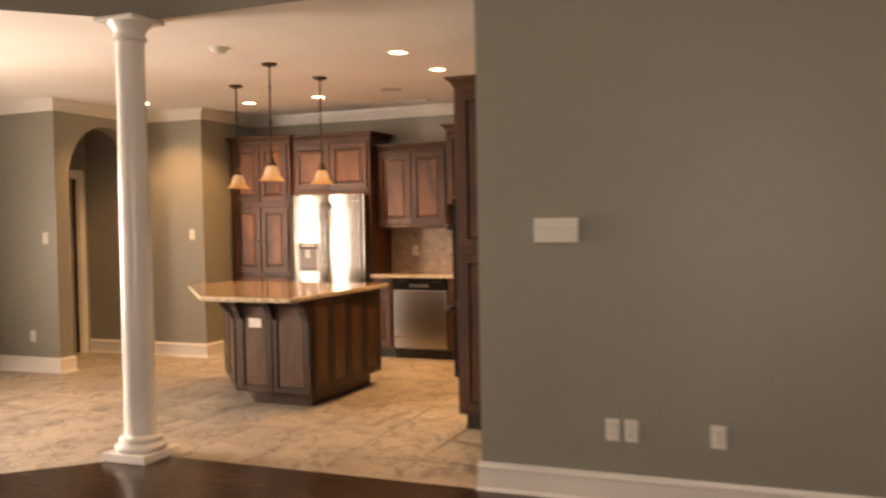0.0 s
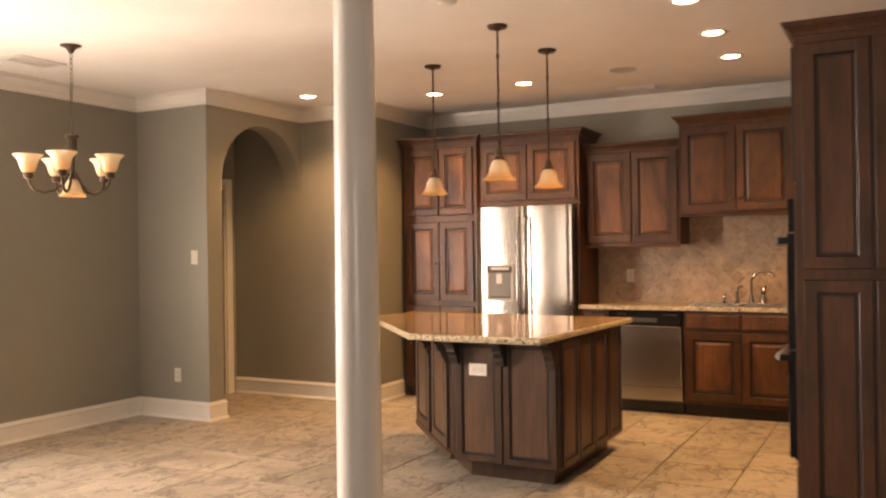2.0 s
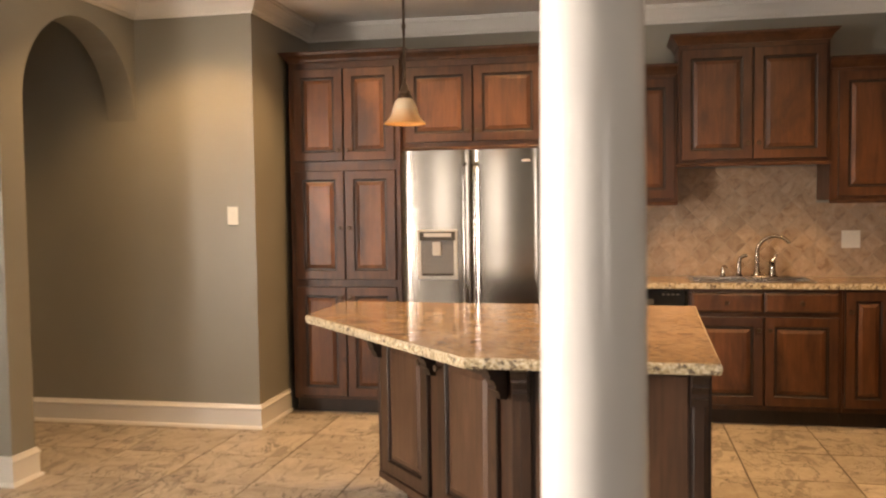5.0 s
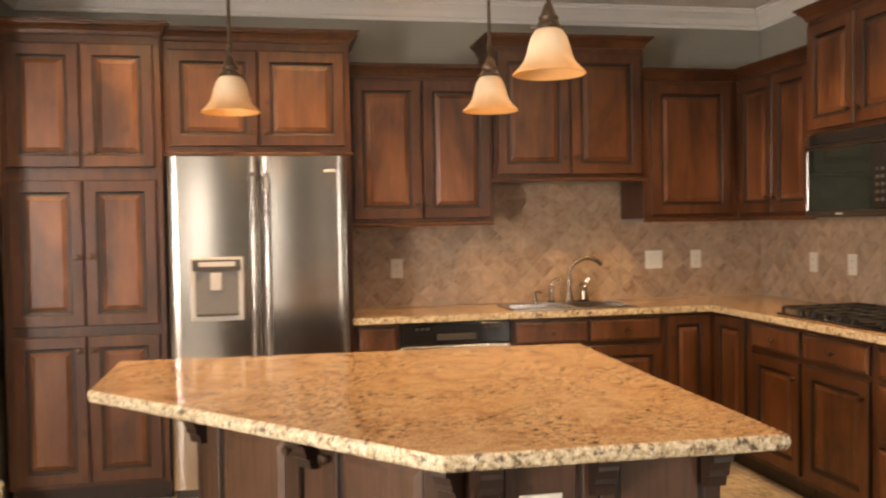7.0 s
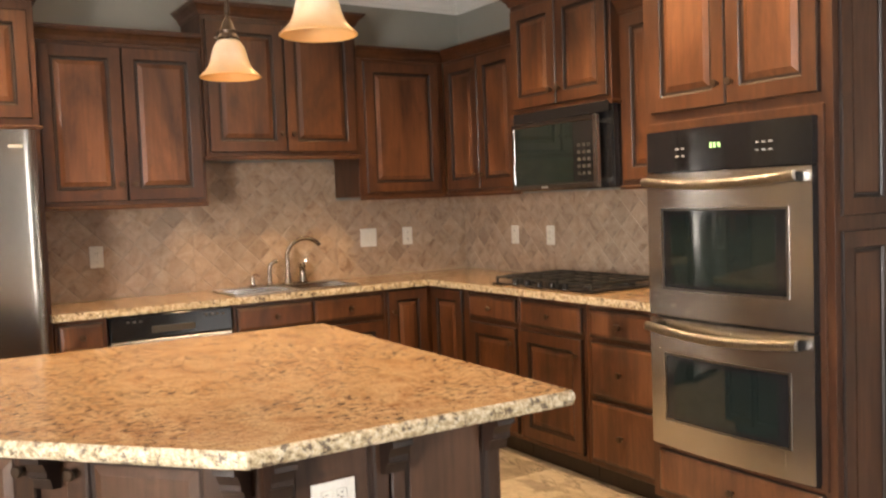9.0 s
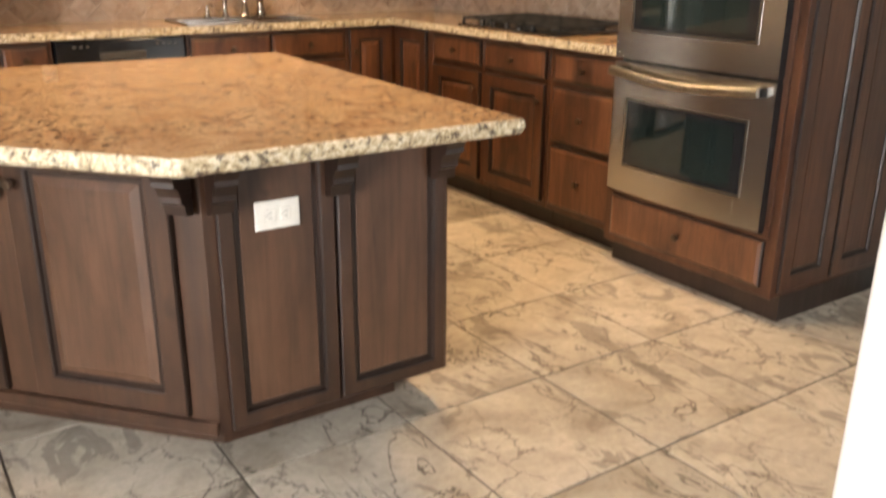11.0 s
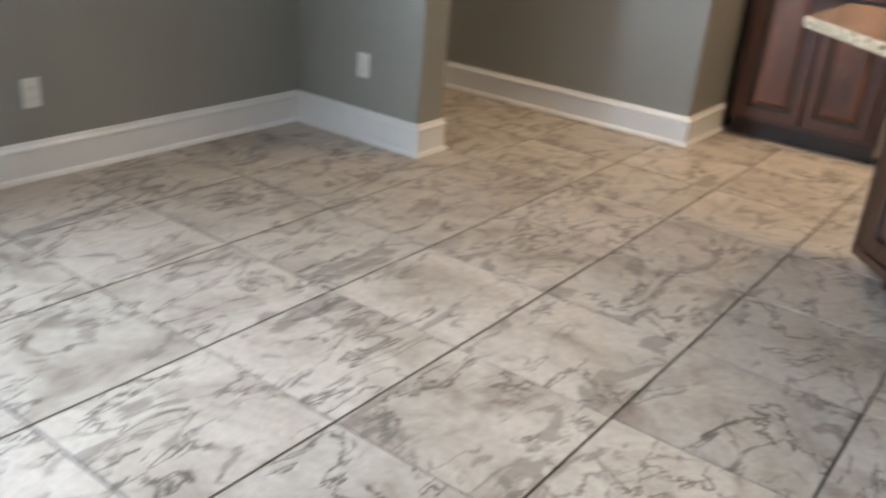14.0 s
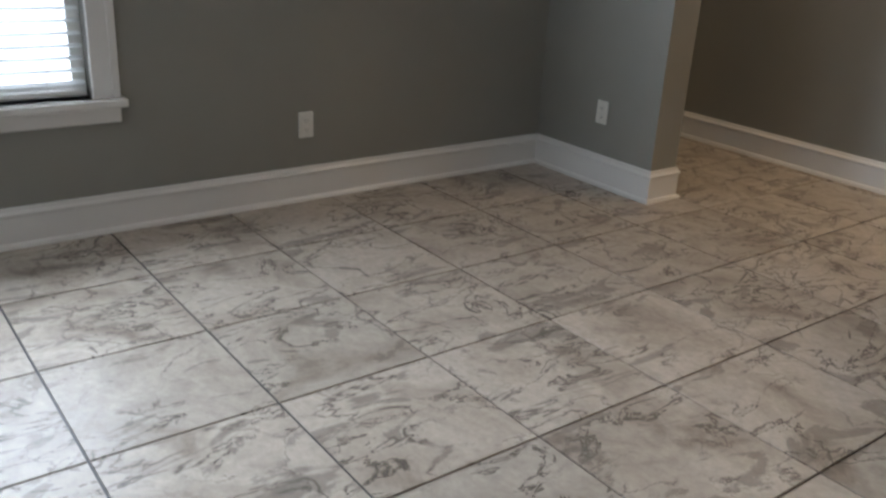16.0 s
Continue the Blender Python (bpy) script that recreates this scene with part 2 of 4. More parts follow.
M_DOOR = wood("dark_stained_door", (0.05, 0.022, 0.011), (0.08, 0.036, 0.017), (0.11, 0.05, 0.025))
M_AMBER = amber_glass()
M_CAN = glow("can_bulb", (1.0, 0.78, 0.48, 1), 45)
M_CLOCK = glow("green_digits", (0.3, 1.0, 0.15, 1), 2.0)
M_OUT = glow("bright_daylight_backdrop", (0.88, 0.94, 1.0, 1), 14.0)
M_GLASS = Mat("window_glass", 0.02)
M_GLASS.set("Transmission Weight", 1.0)
M_GLASS.set("IOR", 1.45)
M_GLASS = M_GLASS.m


# ---- mesh helpers ----
def mesh_ob(name, bm, mats, parent=None, label="", smooth=False, m=None):
    bmesh.ops.recalc_face_normals(bm, faces=bm.faces)
    me = bpy.data.meshes.new(name)
    bm.to_mesh(me)
    bm.free()
    for mat in mats if isinstance(mats, (list, tuple)) else [mats]:
        me.materials.append(mat)
    if smooth:
        me.polygons.foreach_set("use_smooth", [True] * len(me.polygons))
        me.set_sharp_from_angle(angle=radians(38))
    ob = new(name, me)
    if parent:
        ob.parent = parent
    if m is not None:
        ob.matrix_local = m
    return tagged(ob, label)


def part(name, bm, material, parent, label="", smooth=False):
    return mesh_ob(name, bm, material, parent, label, smooth)


def thing(name, m, label, category, group="", kind=""):
    ob = new(name)
    ob.empty_display_size = 0.05
    ob.matrix_world = m
    return tagged(ob, label, category, group, kind)


def box(bm, x0, x1, y0, y1, z0, z1, bevel=0.0, mat=0, seg=1):
    g = bmesh.ops.create_cube(bm, size=1.0)
    for v in g["verts"]:
        v.co = Vector(((x0 + x1) / 2 + v.co.x * (x1 - x0), (y0 + y1) / 2 + v.co.y * (y1 - y0), (z0 + z1) / 2 + v.co.z * (z1 - z0)))
    faces = list({f for v in g["verts"] for f in v.link_faces})
    for f in faces:
        f.material_index = mat
    if bevel:
        edges = list({e for f in faces for e in f.edges})
        r = bmesh.ops.bevel(bm, geom=edges, offset=bevel, segments=seg, affect="EDGES", profile=0.5)
        for f in r["faces"]:
            f.material_index = mat
    return bm


def boxed(*a, **k):
    return box(bmesh.new(), *a, **k)


def prism(pts, z0, z1, bm=None, mat=0):
    """A flat outline in x, y raised from z0 to z1."""
    bm = bm or bmesh.new()
    lo = [bm.verts.new((x, y, z0)) for x, y in pts]
    hi = [bm.verts.new((x, y, z1)) for x, y in pts]
    n = len(pts)
    fs = [bm.faces.new(lo[::-1]), bm.faces.new(hi)]
    fs += [bm.faces.new((lo[i], lo[(i + 1) % n], hi[(i + 1) % n], hi[i])) for i in range(n)]
    for f in fs:
        f.material_index = mat
    return bm


def lathe(profile, bm=None, steps=24, at=(0, 0, 0), mat=0):
    """Turns (radius, z) points round the z axis."""
    bm = bm or bmesh.new()
    rings = []
    for r, z in profile:
        if r < 1e-5:
            rings.append([bm.verts.new((at[0], at[1], at[2] + z))])
        else:
            rings.append([bm.verts.new((at[0] + r * math.cos(a), at[1] + r * math.sin(a), at[2] + z)) for a in (2 * math.pi * i / steps for i in range(steps))])
    for a, b in zip(rings, rings[1:]):
        for i in range(steps):
            j = (i + 1) % steps
            if len(a) == 1 and len(b) > 1:
                f = bm.faces.new((a[0], b[i], b[j]))
            elif len(b) == 1 and len(a) > 1:
                f = bm.faces.new((a[i], a[j], b[0]))
            elif len(a) > 1:
                f = bm.faces.new((a[i], a[j], b[j], b[i]))
            else:
                continue
            f.material_index = mat
    return bm


def tube(pts, r, bm=None, steps=10, mat=0):
    """A round bar along points."""
    bm = bm or bmesh.new()
    pts = [Vector(p) for p in pts]
    rings = []
    for i, p in enumerate(pts):
        d = (pts[min(i + 1, len(pts) - 1)] - pts[max(i - 1, 0)]).normalized()
        u = d.orthogonal().normalized() if not rings else (side - d * side.dot(d)).normalized()
        side = u
        w = d.cross(u)
        rings.append([bm.verts.new(p + r * (u * math.cos(a) + w * math.sin(a))) for a in (2 * math.pi * k / steps for k in range(steps))])
    for a, b in zip(rings, rings[1:]):
        for i in range(steps):
            bm.faces.new((a[i], a[(i + 1) % steps], b[(i + 1) % steps], b[i])).material_index = mat
    bm.faces.new(rings[0][::-1]).material_index = mat
    bm.faces.new(rings[-1]).material_index = mat
    return bm


def sweep(profile, path, z=0.0, bm=None, mat=0):
    """Runs an (out, up) profile along a plan line with mitred corners; out is to the right of the way."""
    bm = bm or bmesh.new()
    path = [Vector((x, y)) for x, y in path]
    rings = []
    for i, p in enumerate(path):
        dirs = []
        if i > 0:
            dirs.append((path[i] - path[i - 1]).normalized())
        if i < len(path) - 1:
            dirs.append((path[i + 1] - path[i]).normalized())
        ns = [Vector((d.y, -d.x)) for d in dirs]
        n = ns[0] if len(ns) == 1 else (ns[0] + ns[1]) / (1 + ns[0].dot(ns[1]))
        rings.append([bm.verts.new((p.x + n.x * o, p.y + n.y * o, z + u)) for o, u in profile])
    k = len(profile)
    for a, b in zip(rings, rings[1:]):
        for i in range(k):
            bm.faces.new((a[i], a[(i + 1) % k], b[(i + 1) % k], b[i])).material_index = mat
    bm.faces.new(rings[0]).material_index = mat
    bm.faces.new(rings[-1][::-1]).material_index = mat
    return bm


def clip(poly, a, b, c):
    """The part of a plan outline where a * x + b * y <= c."""
    out = []
    for i, p in enumerate(poly):
        q = poly[(i + 1) % len(poly)]
        dp, dq = a * p[0] + b * p[1] - c, a * q[0] + b * q[1] - c
        if dp <= 0:
            out.append(p)
        if dp * dq < 0:
            s = dp / (dp - dq)
            out.append((p[0] + s * (q[0] - p[0]), p[1] + s * (q[1] - p[1])))
    return out


def area(poly):
    return abs(sum(p[0] * q[1] - q[0] * p[1] for p, q in zip(poly, poly[1:] + poly[:1]))) / 2 if len(poly) > 2 else 0


def slab_cells(xs, ys, cells, z0, z1, bm=None):
    """A flat slab out of plan cells: material 0 on top, 1 on the open edges."""
    bm = bm or bmesh.new()
    cache = {}

    def v(i, j, k):
        if (i, j, k) not in cache:
            cache[i, j, k] = bm.verts.new((xs[i], ys[j], (z0, z1)[k]))
        return cache[i, j, k]
    for i, j in cells:
        bm.faces.new((v(i, j, 1), v(i + 1, j, 1), v(i + 1, j + 1, 1), v(i, j + 1, 1)))
        bm.faces.new((v(i, j, 0), v(i, j + 1, 0), v(i + 1, j + 1, 0), v(i + 1, j, 0)))
        for di, dj, a, b in ((-1, 0, (i, j + 1), (i, j)), (1, 0, (i + 1, j), (i + 1, j + 1)), (0, -1, (i, j), (i + 1, j)), (0, 1, (i + 1, j + 1), (i, j + 1))):
            if (i + di, j + dj) not in cells:
                bm.faces.new((v(*a, 0), v(*b, 0), v(*b, 1), v(*a, 1))).material_index = 1
    return bm


def wall_cells(us, zs, holes, t0, t1, along_x=False):
    """A wall with openings: us its stations, zs its heights, holes the open cells, t0 to t1 its thickness."""
    cells = {(i, j) for i in range(len(us) - 1) for j in range(len(zs) - 1)} - holes
    bm = slab_cells(us, zs, cells, t0, t1)
    for v in bm.verts:
        u, z, t = v.co
        v.co = Vector((u, t, z) if along_x else (t, u, z))
    for f in bm.faces:
        f.material_index = 0
    return bm


def structure(name, bm, mat, label, category):
    return tagged(mesh_ob(name, bm, mat), label, category, kind="structure")


# ---- walls, ceiling, floor ----
T = 0.12
WL = "grey-green painted drywall wall"
structure("wall_back", boxed(SIDE - T, RIGHT + T, BACK, BACK + T, 0, CEIL), M_WALL, WL + " behind the kitchen cabinets", "wall")
structure("wall_right", boxed(RIGHT, RIGHT + T, LINE + T, BACK, 0, HIGH), M_WALL, WL + " beside the oven tower", "wall")
structure("wall_living", boxed(3.60, FAR_X, LINE, LINE + T, 0, HIGH), M_WALL, WL + " with outlets low down and a control panel", "wall")
structure("wall_pantry_side", boxed(SIDE - T, SIDE, HALL, BACK, 0, CEIL), M_WALL, WL + " beside the tall pantry", "wall")
structure("wall_hall", boxed(-3.9, SIDE - T, HALL, HALL + T, 0, CEIL), M_WALL, WL + " running into the hall", "wall")
structure("wall_short", boxed(LEFT, ARCH - 0.2, SHORT, SHORT + T, 0, CEIL), M_WALL, WL + " between dining corner and arch", "wall")
_arc = [(SHORT, 0), (-1.52, 0), (-1.52, 1.985)]
_arc += [(-0.975 - 0.545 * math.cos(math.pi * i / 32), 1.985 + 0.545 * math.sin(math.pi * i / 32)) for i in range(1, 32)]
_arc += [(HALL, 1.985), (HALL, CEIL), (SHORT, CEIL)]
_bm = prism(_arc, ARCH - 0.2, ARCH)
for _v in _bm.verts:
    _v.co = Vector((_v.co.z, _v.co.x, _v.co.y))
structure("wall_arch", _bm, M_WALL, "grey-green drywall with a round-headed archway into the hall", "wall")

# dining wall with its window opening
WY0, WY1, WZ0, WZ1 = -5.30, -4.005, 0.535, 2.15
_bm = wall_cells([FAR_Y, WY0, WY1, SHORT], [0, WZ0, WZ1, HIGH], {(1, 1)}, LEFT - T, LEFT)
structure("wall_dining", _bm, M_WALL, WL + " with a blind-hung window", "wall")
# unseen living room back wall with window openings, the right one added for light
_bm = wall_cells([LEFT, LW[0], LW[0] + LW[2], LW[1], LW[1] + LW[2], FAR_X], [0, 0.45, 2.35, HIGH], {(1, 1), (3, 1)}, FAR_Y - T, FAR_Y, along_x=True)
structure("wall_living_back", _bm, M_WALL, WL + " with two tall unseen windows", "wall")
structure("wall_living_side", boxed(FAR_X, FAR_X + T, FAR_Y, LINE + T, 0, HIGH), M_WALL, WL + " closing the living room", "wall")
# hall end wall with its doorway, and the dark room behind
HE = -2.49
_bm = wall_cells([SHORT + T, -1.40, -0.56, HALL], [0, 2.04, CEIL], {(1, 0)}, HE - T, HE)
structure("wall_hall_end", _bm, M_WALL, WL + " at the hall's end, with a doorway", "wall")
_bm = bmesh.new()
box(_bm, -4.02, -3.9, SHORT, HALL + T, 0, CEIL)
box(_bm, -3.9, HE - T, SHORT, SHORT + T, 0, CEIL)
structure("wall_room_beyond", _bm, M_WALL, WL + " of the room past the hall door", "wall")

EDGE_LINE = [(RIGHT, LINE), (LINE + DIAG, LINE), (DIN_Y + DIAG, DIN_Y), (LEFT, DIN_Y)]
structure("ceiling", prism([(-4.02, BACK + T), (-4.02, SHORT), (LEFT, SHORT), (LEFT, DIN_Y), (DIN_Y + DIAG, DIN_Y), (LINE + DIAG, LINE), (RIGHT + T, LINE), (RIGHT + T, BACK + T)], CEIL, CEIL + 0.1),
          M_CEIL, "smooth white painted ceiling with recessed lights", "ceiling")
structure("ceiling_living", boxed(LEFT - T, FAR_X + T, FAR_Y - T, LINE + T, HIGH, HIGH + 0.1), M_CEIL, "higher white painted ceiling of the living room", "ceiling")
structure("header", sweep([(0.006, 0), (-0.005, 0), (-0.005, 0.105), (-0.11, 0.105), (-0.11, HIGH - CEIL), (0.006, HIGH - CEIL)], EDGE_LINE[::-1], CEIL - 0.003), M_WALL, "grey-green drop from the high ceiling above the column", "beam")

CROWN = [(0, -0.115), (0.012, -0.115), (0.016, -0.10), (0.028, -0.092), (0.045, -0.06), (0.068, -0.032), (0.078, -0.026), (0.080, -0.014), (0.092, -0.010), (0.092, -0.001), (0, -0.001)]
structure("crown_moulding", sweep(CROWN, [(LEFT, DIN_Y), (LEFT, SHORT), (ARCH, SHORT), (ARCH, HALL), (SIDE, HALL), (SIDE, BACK), (RIGHT, BACK), (RIGHT, LINE + 0.01)], CEIL),
          M_TRIM, "white painted crown moulding under the ceiling", "trim")
BASE = [(0, 0), (0.030, 0), (0.029, 0.008), (0.024, 0.016), (0.016, 0.020), (0.016, 0.118), (0.021, 0.124), (0.021, 0.132), (0.012, 0.142), (0.008, 0.155), (0, 0.155)]
structure("baseboard", sweep(BASE, [(LEFT, FAR_Y), (LEFT, SHORT), (ARCH, SHORT), (ARCH, -1.52), (ARCH - 0.2, -1.52)]), M_TRIM, "white moulded baseboard along the dining corner", "baseboard")
structure("baseboard", sweep(BASE, [(HE, HALL), (SIDE, HALL), (SIDE, 0.09)]), M_TRIM, "white moulded baseboard along the hall", "baseboard")
structure("baseboard", sweep(BASE, [(3.60, LINE + T), (3.60, LINE), (FAR_X, LINE)]), M_TRIM, "white moulded baseboard along the living room wall", "baseboard")

tile_bed = structure("floor", boxed(-4.0, FAR_X, FAR_Y, BACK, -0.10, -0.005), M_GROUT, "large veined porcelain floor tiles with dark grout", "floor")


# ---- window, doorway ----
def blind_window(name, m, w, h, label, slats=True):
    """A window in a wall: local x along the wall, y outwards, z up from the opening's foot."""
    win = thing(name, m, label, "window", kind="structure")
    for a, b, c, d in ((-0.10, 0, 0, h), (w, w + 0.10, 0, h), (-0.10, w + 0.10, h, h + 0.10)):
        bm = boxed(a, b, -0.02, 0, c, d, 0.004)
        if b - a > 0.3:
            box(bm, a, b, -0.028, -0.02, d - 0.03, d, 0.003)
        else:
            o = a if a < 0 else b - 0.03
            box(bm, o, o + 0.03, -0.028, -0.02, c, d, 0.003)
        part("casing", bm, M_TRIM, win)
    part("window_sill", boxed(-0.12, w + 0.12, -0.055, 0.10, -0.032, 0, 0.006, seg=2), M_TRIM, win)
    part("apron", boxed(-0.10, w + 0.10, -0.018, 0, -0.095, -0.032, 0.004), M_TRIM, win)
    for z0, z1, y in ((0, h / 2, 0.055), (h / 2, h, 0.075)):
        bm = bmesh.new()
        for a, b, c, d in ((0, 0.05, z0, z1), (w - 0.05, w, z0, z1), (0.05, w - 0.05, z0, z0 + 0.05), (0.05, w - 0.05, z1 - 0.04, z1)):
            box(bm, a, b, y, y + 0.025, c, d, 0.003)
        sash = part("sash", bm, M_TRIM, win)
        pane = part("pane", boxed(0.05, w - 0.05, y + 0.01, y + 0.014, z0 + 0.05, z1 - 0.04), M_GLASS, sash)
        pane.visible_shadow = False
    if slats:
        n = int(h / 0.045)
        me = None
        for i in range(n):
            if me is None:
                bm = boxed(0.012, w - 0.012, -0.0165, 0.0165, -0.001, 0.001)
                for v in bm.verts:
                    v.co.z += 0.3 * v.co.y
                s = part("slat", bm, M_SLAT, win)
                me = s.data
            else:
                s = new("slat", me)
                s.parent = win
            s.location = (0, 0.03, 0.06 + i * 0.045)
        part("bottom_rail", boxed(0.012, w - 0.012, 0.012, 0.048, 0.012, 0.034, 0.004), M_TRIM, win)
        for x in (0.15, w - 0.15):
            part("cord", boxed(x - 0.001, x + 0.001, 0.011, 0.013, 0.03, h), M_PLASTIC, win)
    return win


blind_window("window_1", pose(LEFT, WY0, WZ0, 0, 0, 90), WY1 - WY0, WZ1 - WZ0, "white-cased sash window with open white blinds")
# both out of view; the right one only carries the added fill lamp
for k, x0 in enumerate(LW[:2]):
    blind_window("window_%d" % (k + 2), pose(x0 + LW[2], FAR_Y, 0.45, 0, 0, 180), LW[2], 1.9, "tall white-cased living room window out of view", False)
tagged(mesh_ob("backdrop", boxed(-5.6, -5.55, -12, 0, -0.29, 5), M_OUT), "bright overexposed daylight outside", "backdrop", kind="structure")
tagged(mesh_ob("ground", boxed(-60, 60, -60, 60, -0.4, -0.3), plain("lawn", (0.08, 0.11, 0.04), 0.9, 0, 0.5, 8)), "green lawn outside the house", "ground", kind="structure")

door = thing("door_1", pose(HE - 0.02, -0.575, 0, 0, 0, 160), "dark-stained panelled hall door standing open, hinged in white casing", "door", kind="structure")
leaf = boxed(0, 0.80, -0.0175, 0.0175, 0.01, 2.02, 0.003)
leaf_ob = part("leaf", leaf, M_DOOR, door)
for a, b in ((0.10, 0.37), (0.43, 0.70)):
    for c, d in ((0.2, 0.9), (1.0, 1.85)):
        part("panel", boxed(a, b, 0.0175, 0.024, c, d, 0.006), M_DOOR, leaf_ob)
for z in (0.25, 1.02, 1.80):
    part("hinge", tube([(-0.006, 0.02, z - 0.05), (-0.006, 0.02, z + 0.05)], 0.010), M_BRONZE, door)
part("door_handle", lathe([(0, 0.06), (0.02, 0.055), (0.028, 0.04), (0.02, 0.025), (0.01, 0.02), (0.01, 0), (0.024, 0)], at=(0.74, 0, 0), steps=16), M_BRONZE, leaf_ob).matrix_local = pose(0, 0.0175, 1.0) @ pose(0, 0, 0, -90)
case = thing("door_casing", pose(HE, 0, 0), "white moulded casing round the hall doorway", "door casing", kind="structure")
for a, b, c, d in ((-0.56, -0.472, 0, 2.125), (-1.49, -1.40, 0, 2.125), (-1.40, -0.56, 2.04, 2.125)):
    part("casing", boxed(0, 0.018, a, b, c, d, 0.005), M_TRIM, case)
for a, b, c, d in ((-0.575, -0.56, 0, 2.04), (-1.40, -1.385, 0, 2.04), (-1.385, -0.575, 2.025, 2.04)):
    part("jamb", boxed(-T, 0, a, b, c, d), M_TRIM, case)


# ---- column ----
col = thing("column", pose(1.345, -3.965, 0), "tall white painted round column with square plinth", "column")
part("plinth", boxed(-0.165, 0.165, -0.165, 0.165, 0, 0.055, 0.006, seg=2), M_COL, col)
part("base_moulding", lathe([(0, 0.055), (0.150, 0.055), (0.160, 0.070), (0.160, 0.085), (0.148, 0.10), (0.130, 0.105), (0.128, 0.118), (0.134, 0.128), (0.128, 0.140), (0.112, 0.150), (0.0, 0.150)], steps=40), M_COL, col, smooth=True)
part("shaft", lathe([(0.106, 0.150)] + [(0.099 - 0.014 * (i / 12) ** 1.6, 0.16 + i * 0.205) for i in range(13)], steps=48), M_COL, col, smooth=True)
part("capital", lathe([(0.0, 2.60), (0.090, 2.60), (0.104, 2.61), (0.104, 2.625), (0.094, 2.635), (0.094, 2.66), (0.105, 2.675), (0.128, 2.70), (0.135, 2.715), (0, 2.715)], steps=40), M_COL, col, smooth=True)
part("abacus", boxed(-0.15, 0.15, -0.15, 0.15, 2.715, CEIL - 0.005, 0.005), M_COL, col)


# ---- cabinets ----
def panel_rings(w, h, y_steps, bm):
    """Nested rectangles of a raised panel; steps are (inset, depth, material)."""
    rings = []
    for inset, y, _ in y_steps:
        rings.append([bm.verts.new(p) for p in ((inset, y, inset), (w - inset, y, inset), (w - inset, y, h - inset), (inset, y, h - inset))])
    for (a, b), (_, _, mt) in zip(zip(rings, rings[1:]), y_steps[1:]):
        for i in range(4):
            bm.faces.new((a[i], a[(i + 1) % 4], b[(i + 1) % 4], b[i])).material_index = mt
    return rings


def panel_door(parent, x, z, w, h, y=-0.02, stile=0.066, name="door", mats=None, knob=None, flat=False):
    """A framed door with a raised panel: x, z its lower corner, y its face. knob: place on the door."""
    frame_m, panel_m = mats or (M_WOOD, M_PANEL)
    bm = bmesh.new()
    g = 0.016
    panel_rings(w, h, [(0, 0.02, 0), (0, 0.004, 1), (0.004, 0, 1), (stile - 0.008, 0, 0), (stile - 0.003, 0.003, 1), (stile, 0.011, 1)], bm)
    lip = [bm.verts.new(p) for p in ((stile + g, 0.0115, stile + g), (w - stile - g, 0.0115, stile + g), (w - stile - g, 0.0115, h - stile - g), (stile + g, 0.0115, h - stile - g))]
    inner = [v for v in bm.verts][20:24]
    for i in range(4):
        bm.faces.new((inner[i], inner[(i + 1) % 4], lip[(i + 1) % 4], lip[i])).material_index = 1
    d = part(name, bm, [frame_m, M_GLAZE], parent)
    d.location = (x, y, z)
    bm = bmesh.new()
    s = stile + g * 0.6
    top = 0.0085 if flat else 0.0025
    r = panel_rings(w, h, [(s, 0.013, 0), (s + 0.002, 0.011, 0), (s + (0.004 if flat else 0.024), top, 0)], bm)
    bm.faces.new(r[-1])
    p = part("panel", bm, panel_m, d)
    if knob:
        k = part("knob", lathe([(0.006, 0), (0.006, 0.014), (0.013, 0.018), (0.0155, 0.024), (0.013, 0.030), (0, 0.032)], steps=14), M_BRONZE, d, "dark bronze knob", smooth=True)
        k.matrix_local = pose(knob[0], 0, knob[1], 90)
    return d


def drawer_front(parent, x, z, w, h, y=-0.02, mats=None):
    frame_m, panel_m = mats or (M_WOOD, M_PANEL)
    bm = bmesh.new()
    r = panel_rings(w, h, [(0, 0.02, 0), (0, 0.008, 1), (0.006, 0.005, 1), (0.018, 0, 0)], bm)
    bm.faces.new(r[-1]).material_index = 0
    d = part("drawer", bm, [panel_m, M_GLAZE], parent)
    d.location = (x, y, z)
    k = part("knob", lathe([(0.006, 0), (0.006, 0.014), (0.013, 0.018), (0.0155, 0.024), (0.013, 0.030), (0, 0.032)], steps=14), M_BRONZE, d, "dark bronze knob", smooth=True)
    k.matrix_local = pose(w / 2, 0, h / 2, 90)
    return d


CAB_CROWN = [(0, 0), (0.006, 0), (0.010, 0.008), (0.014, 0.020), (0.030, 0.040), (0.042, 0.048), (0.044, 0.056), (0.052, 0.058), (0.052, 0.068), (0, 0.068)]
LIGHT_RAIL = [(0, -0.022), (0.012, -0.022), (0.014, -0.010), (0.006, 0), (0, 0)]


def crown_on(parent, w, d, z, ends=(True, True)):
    path = ([(w, d)] if ends[1] else []) + [(w, 0), (0, 0)] + ([(0, d)] if ends[0] else [])
    part("crown", sweep(CAB_CROWN, path[::-1], z), M_WOOD, parent)


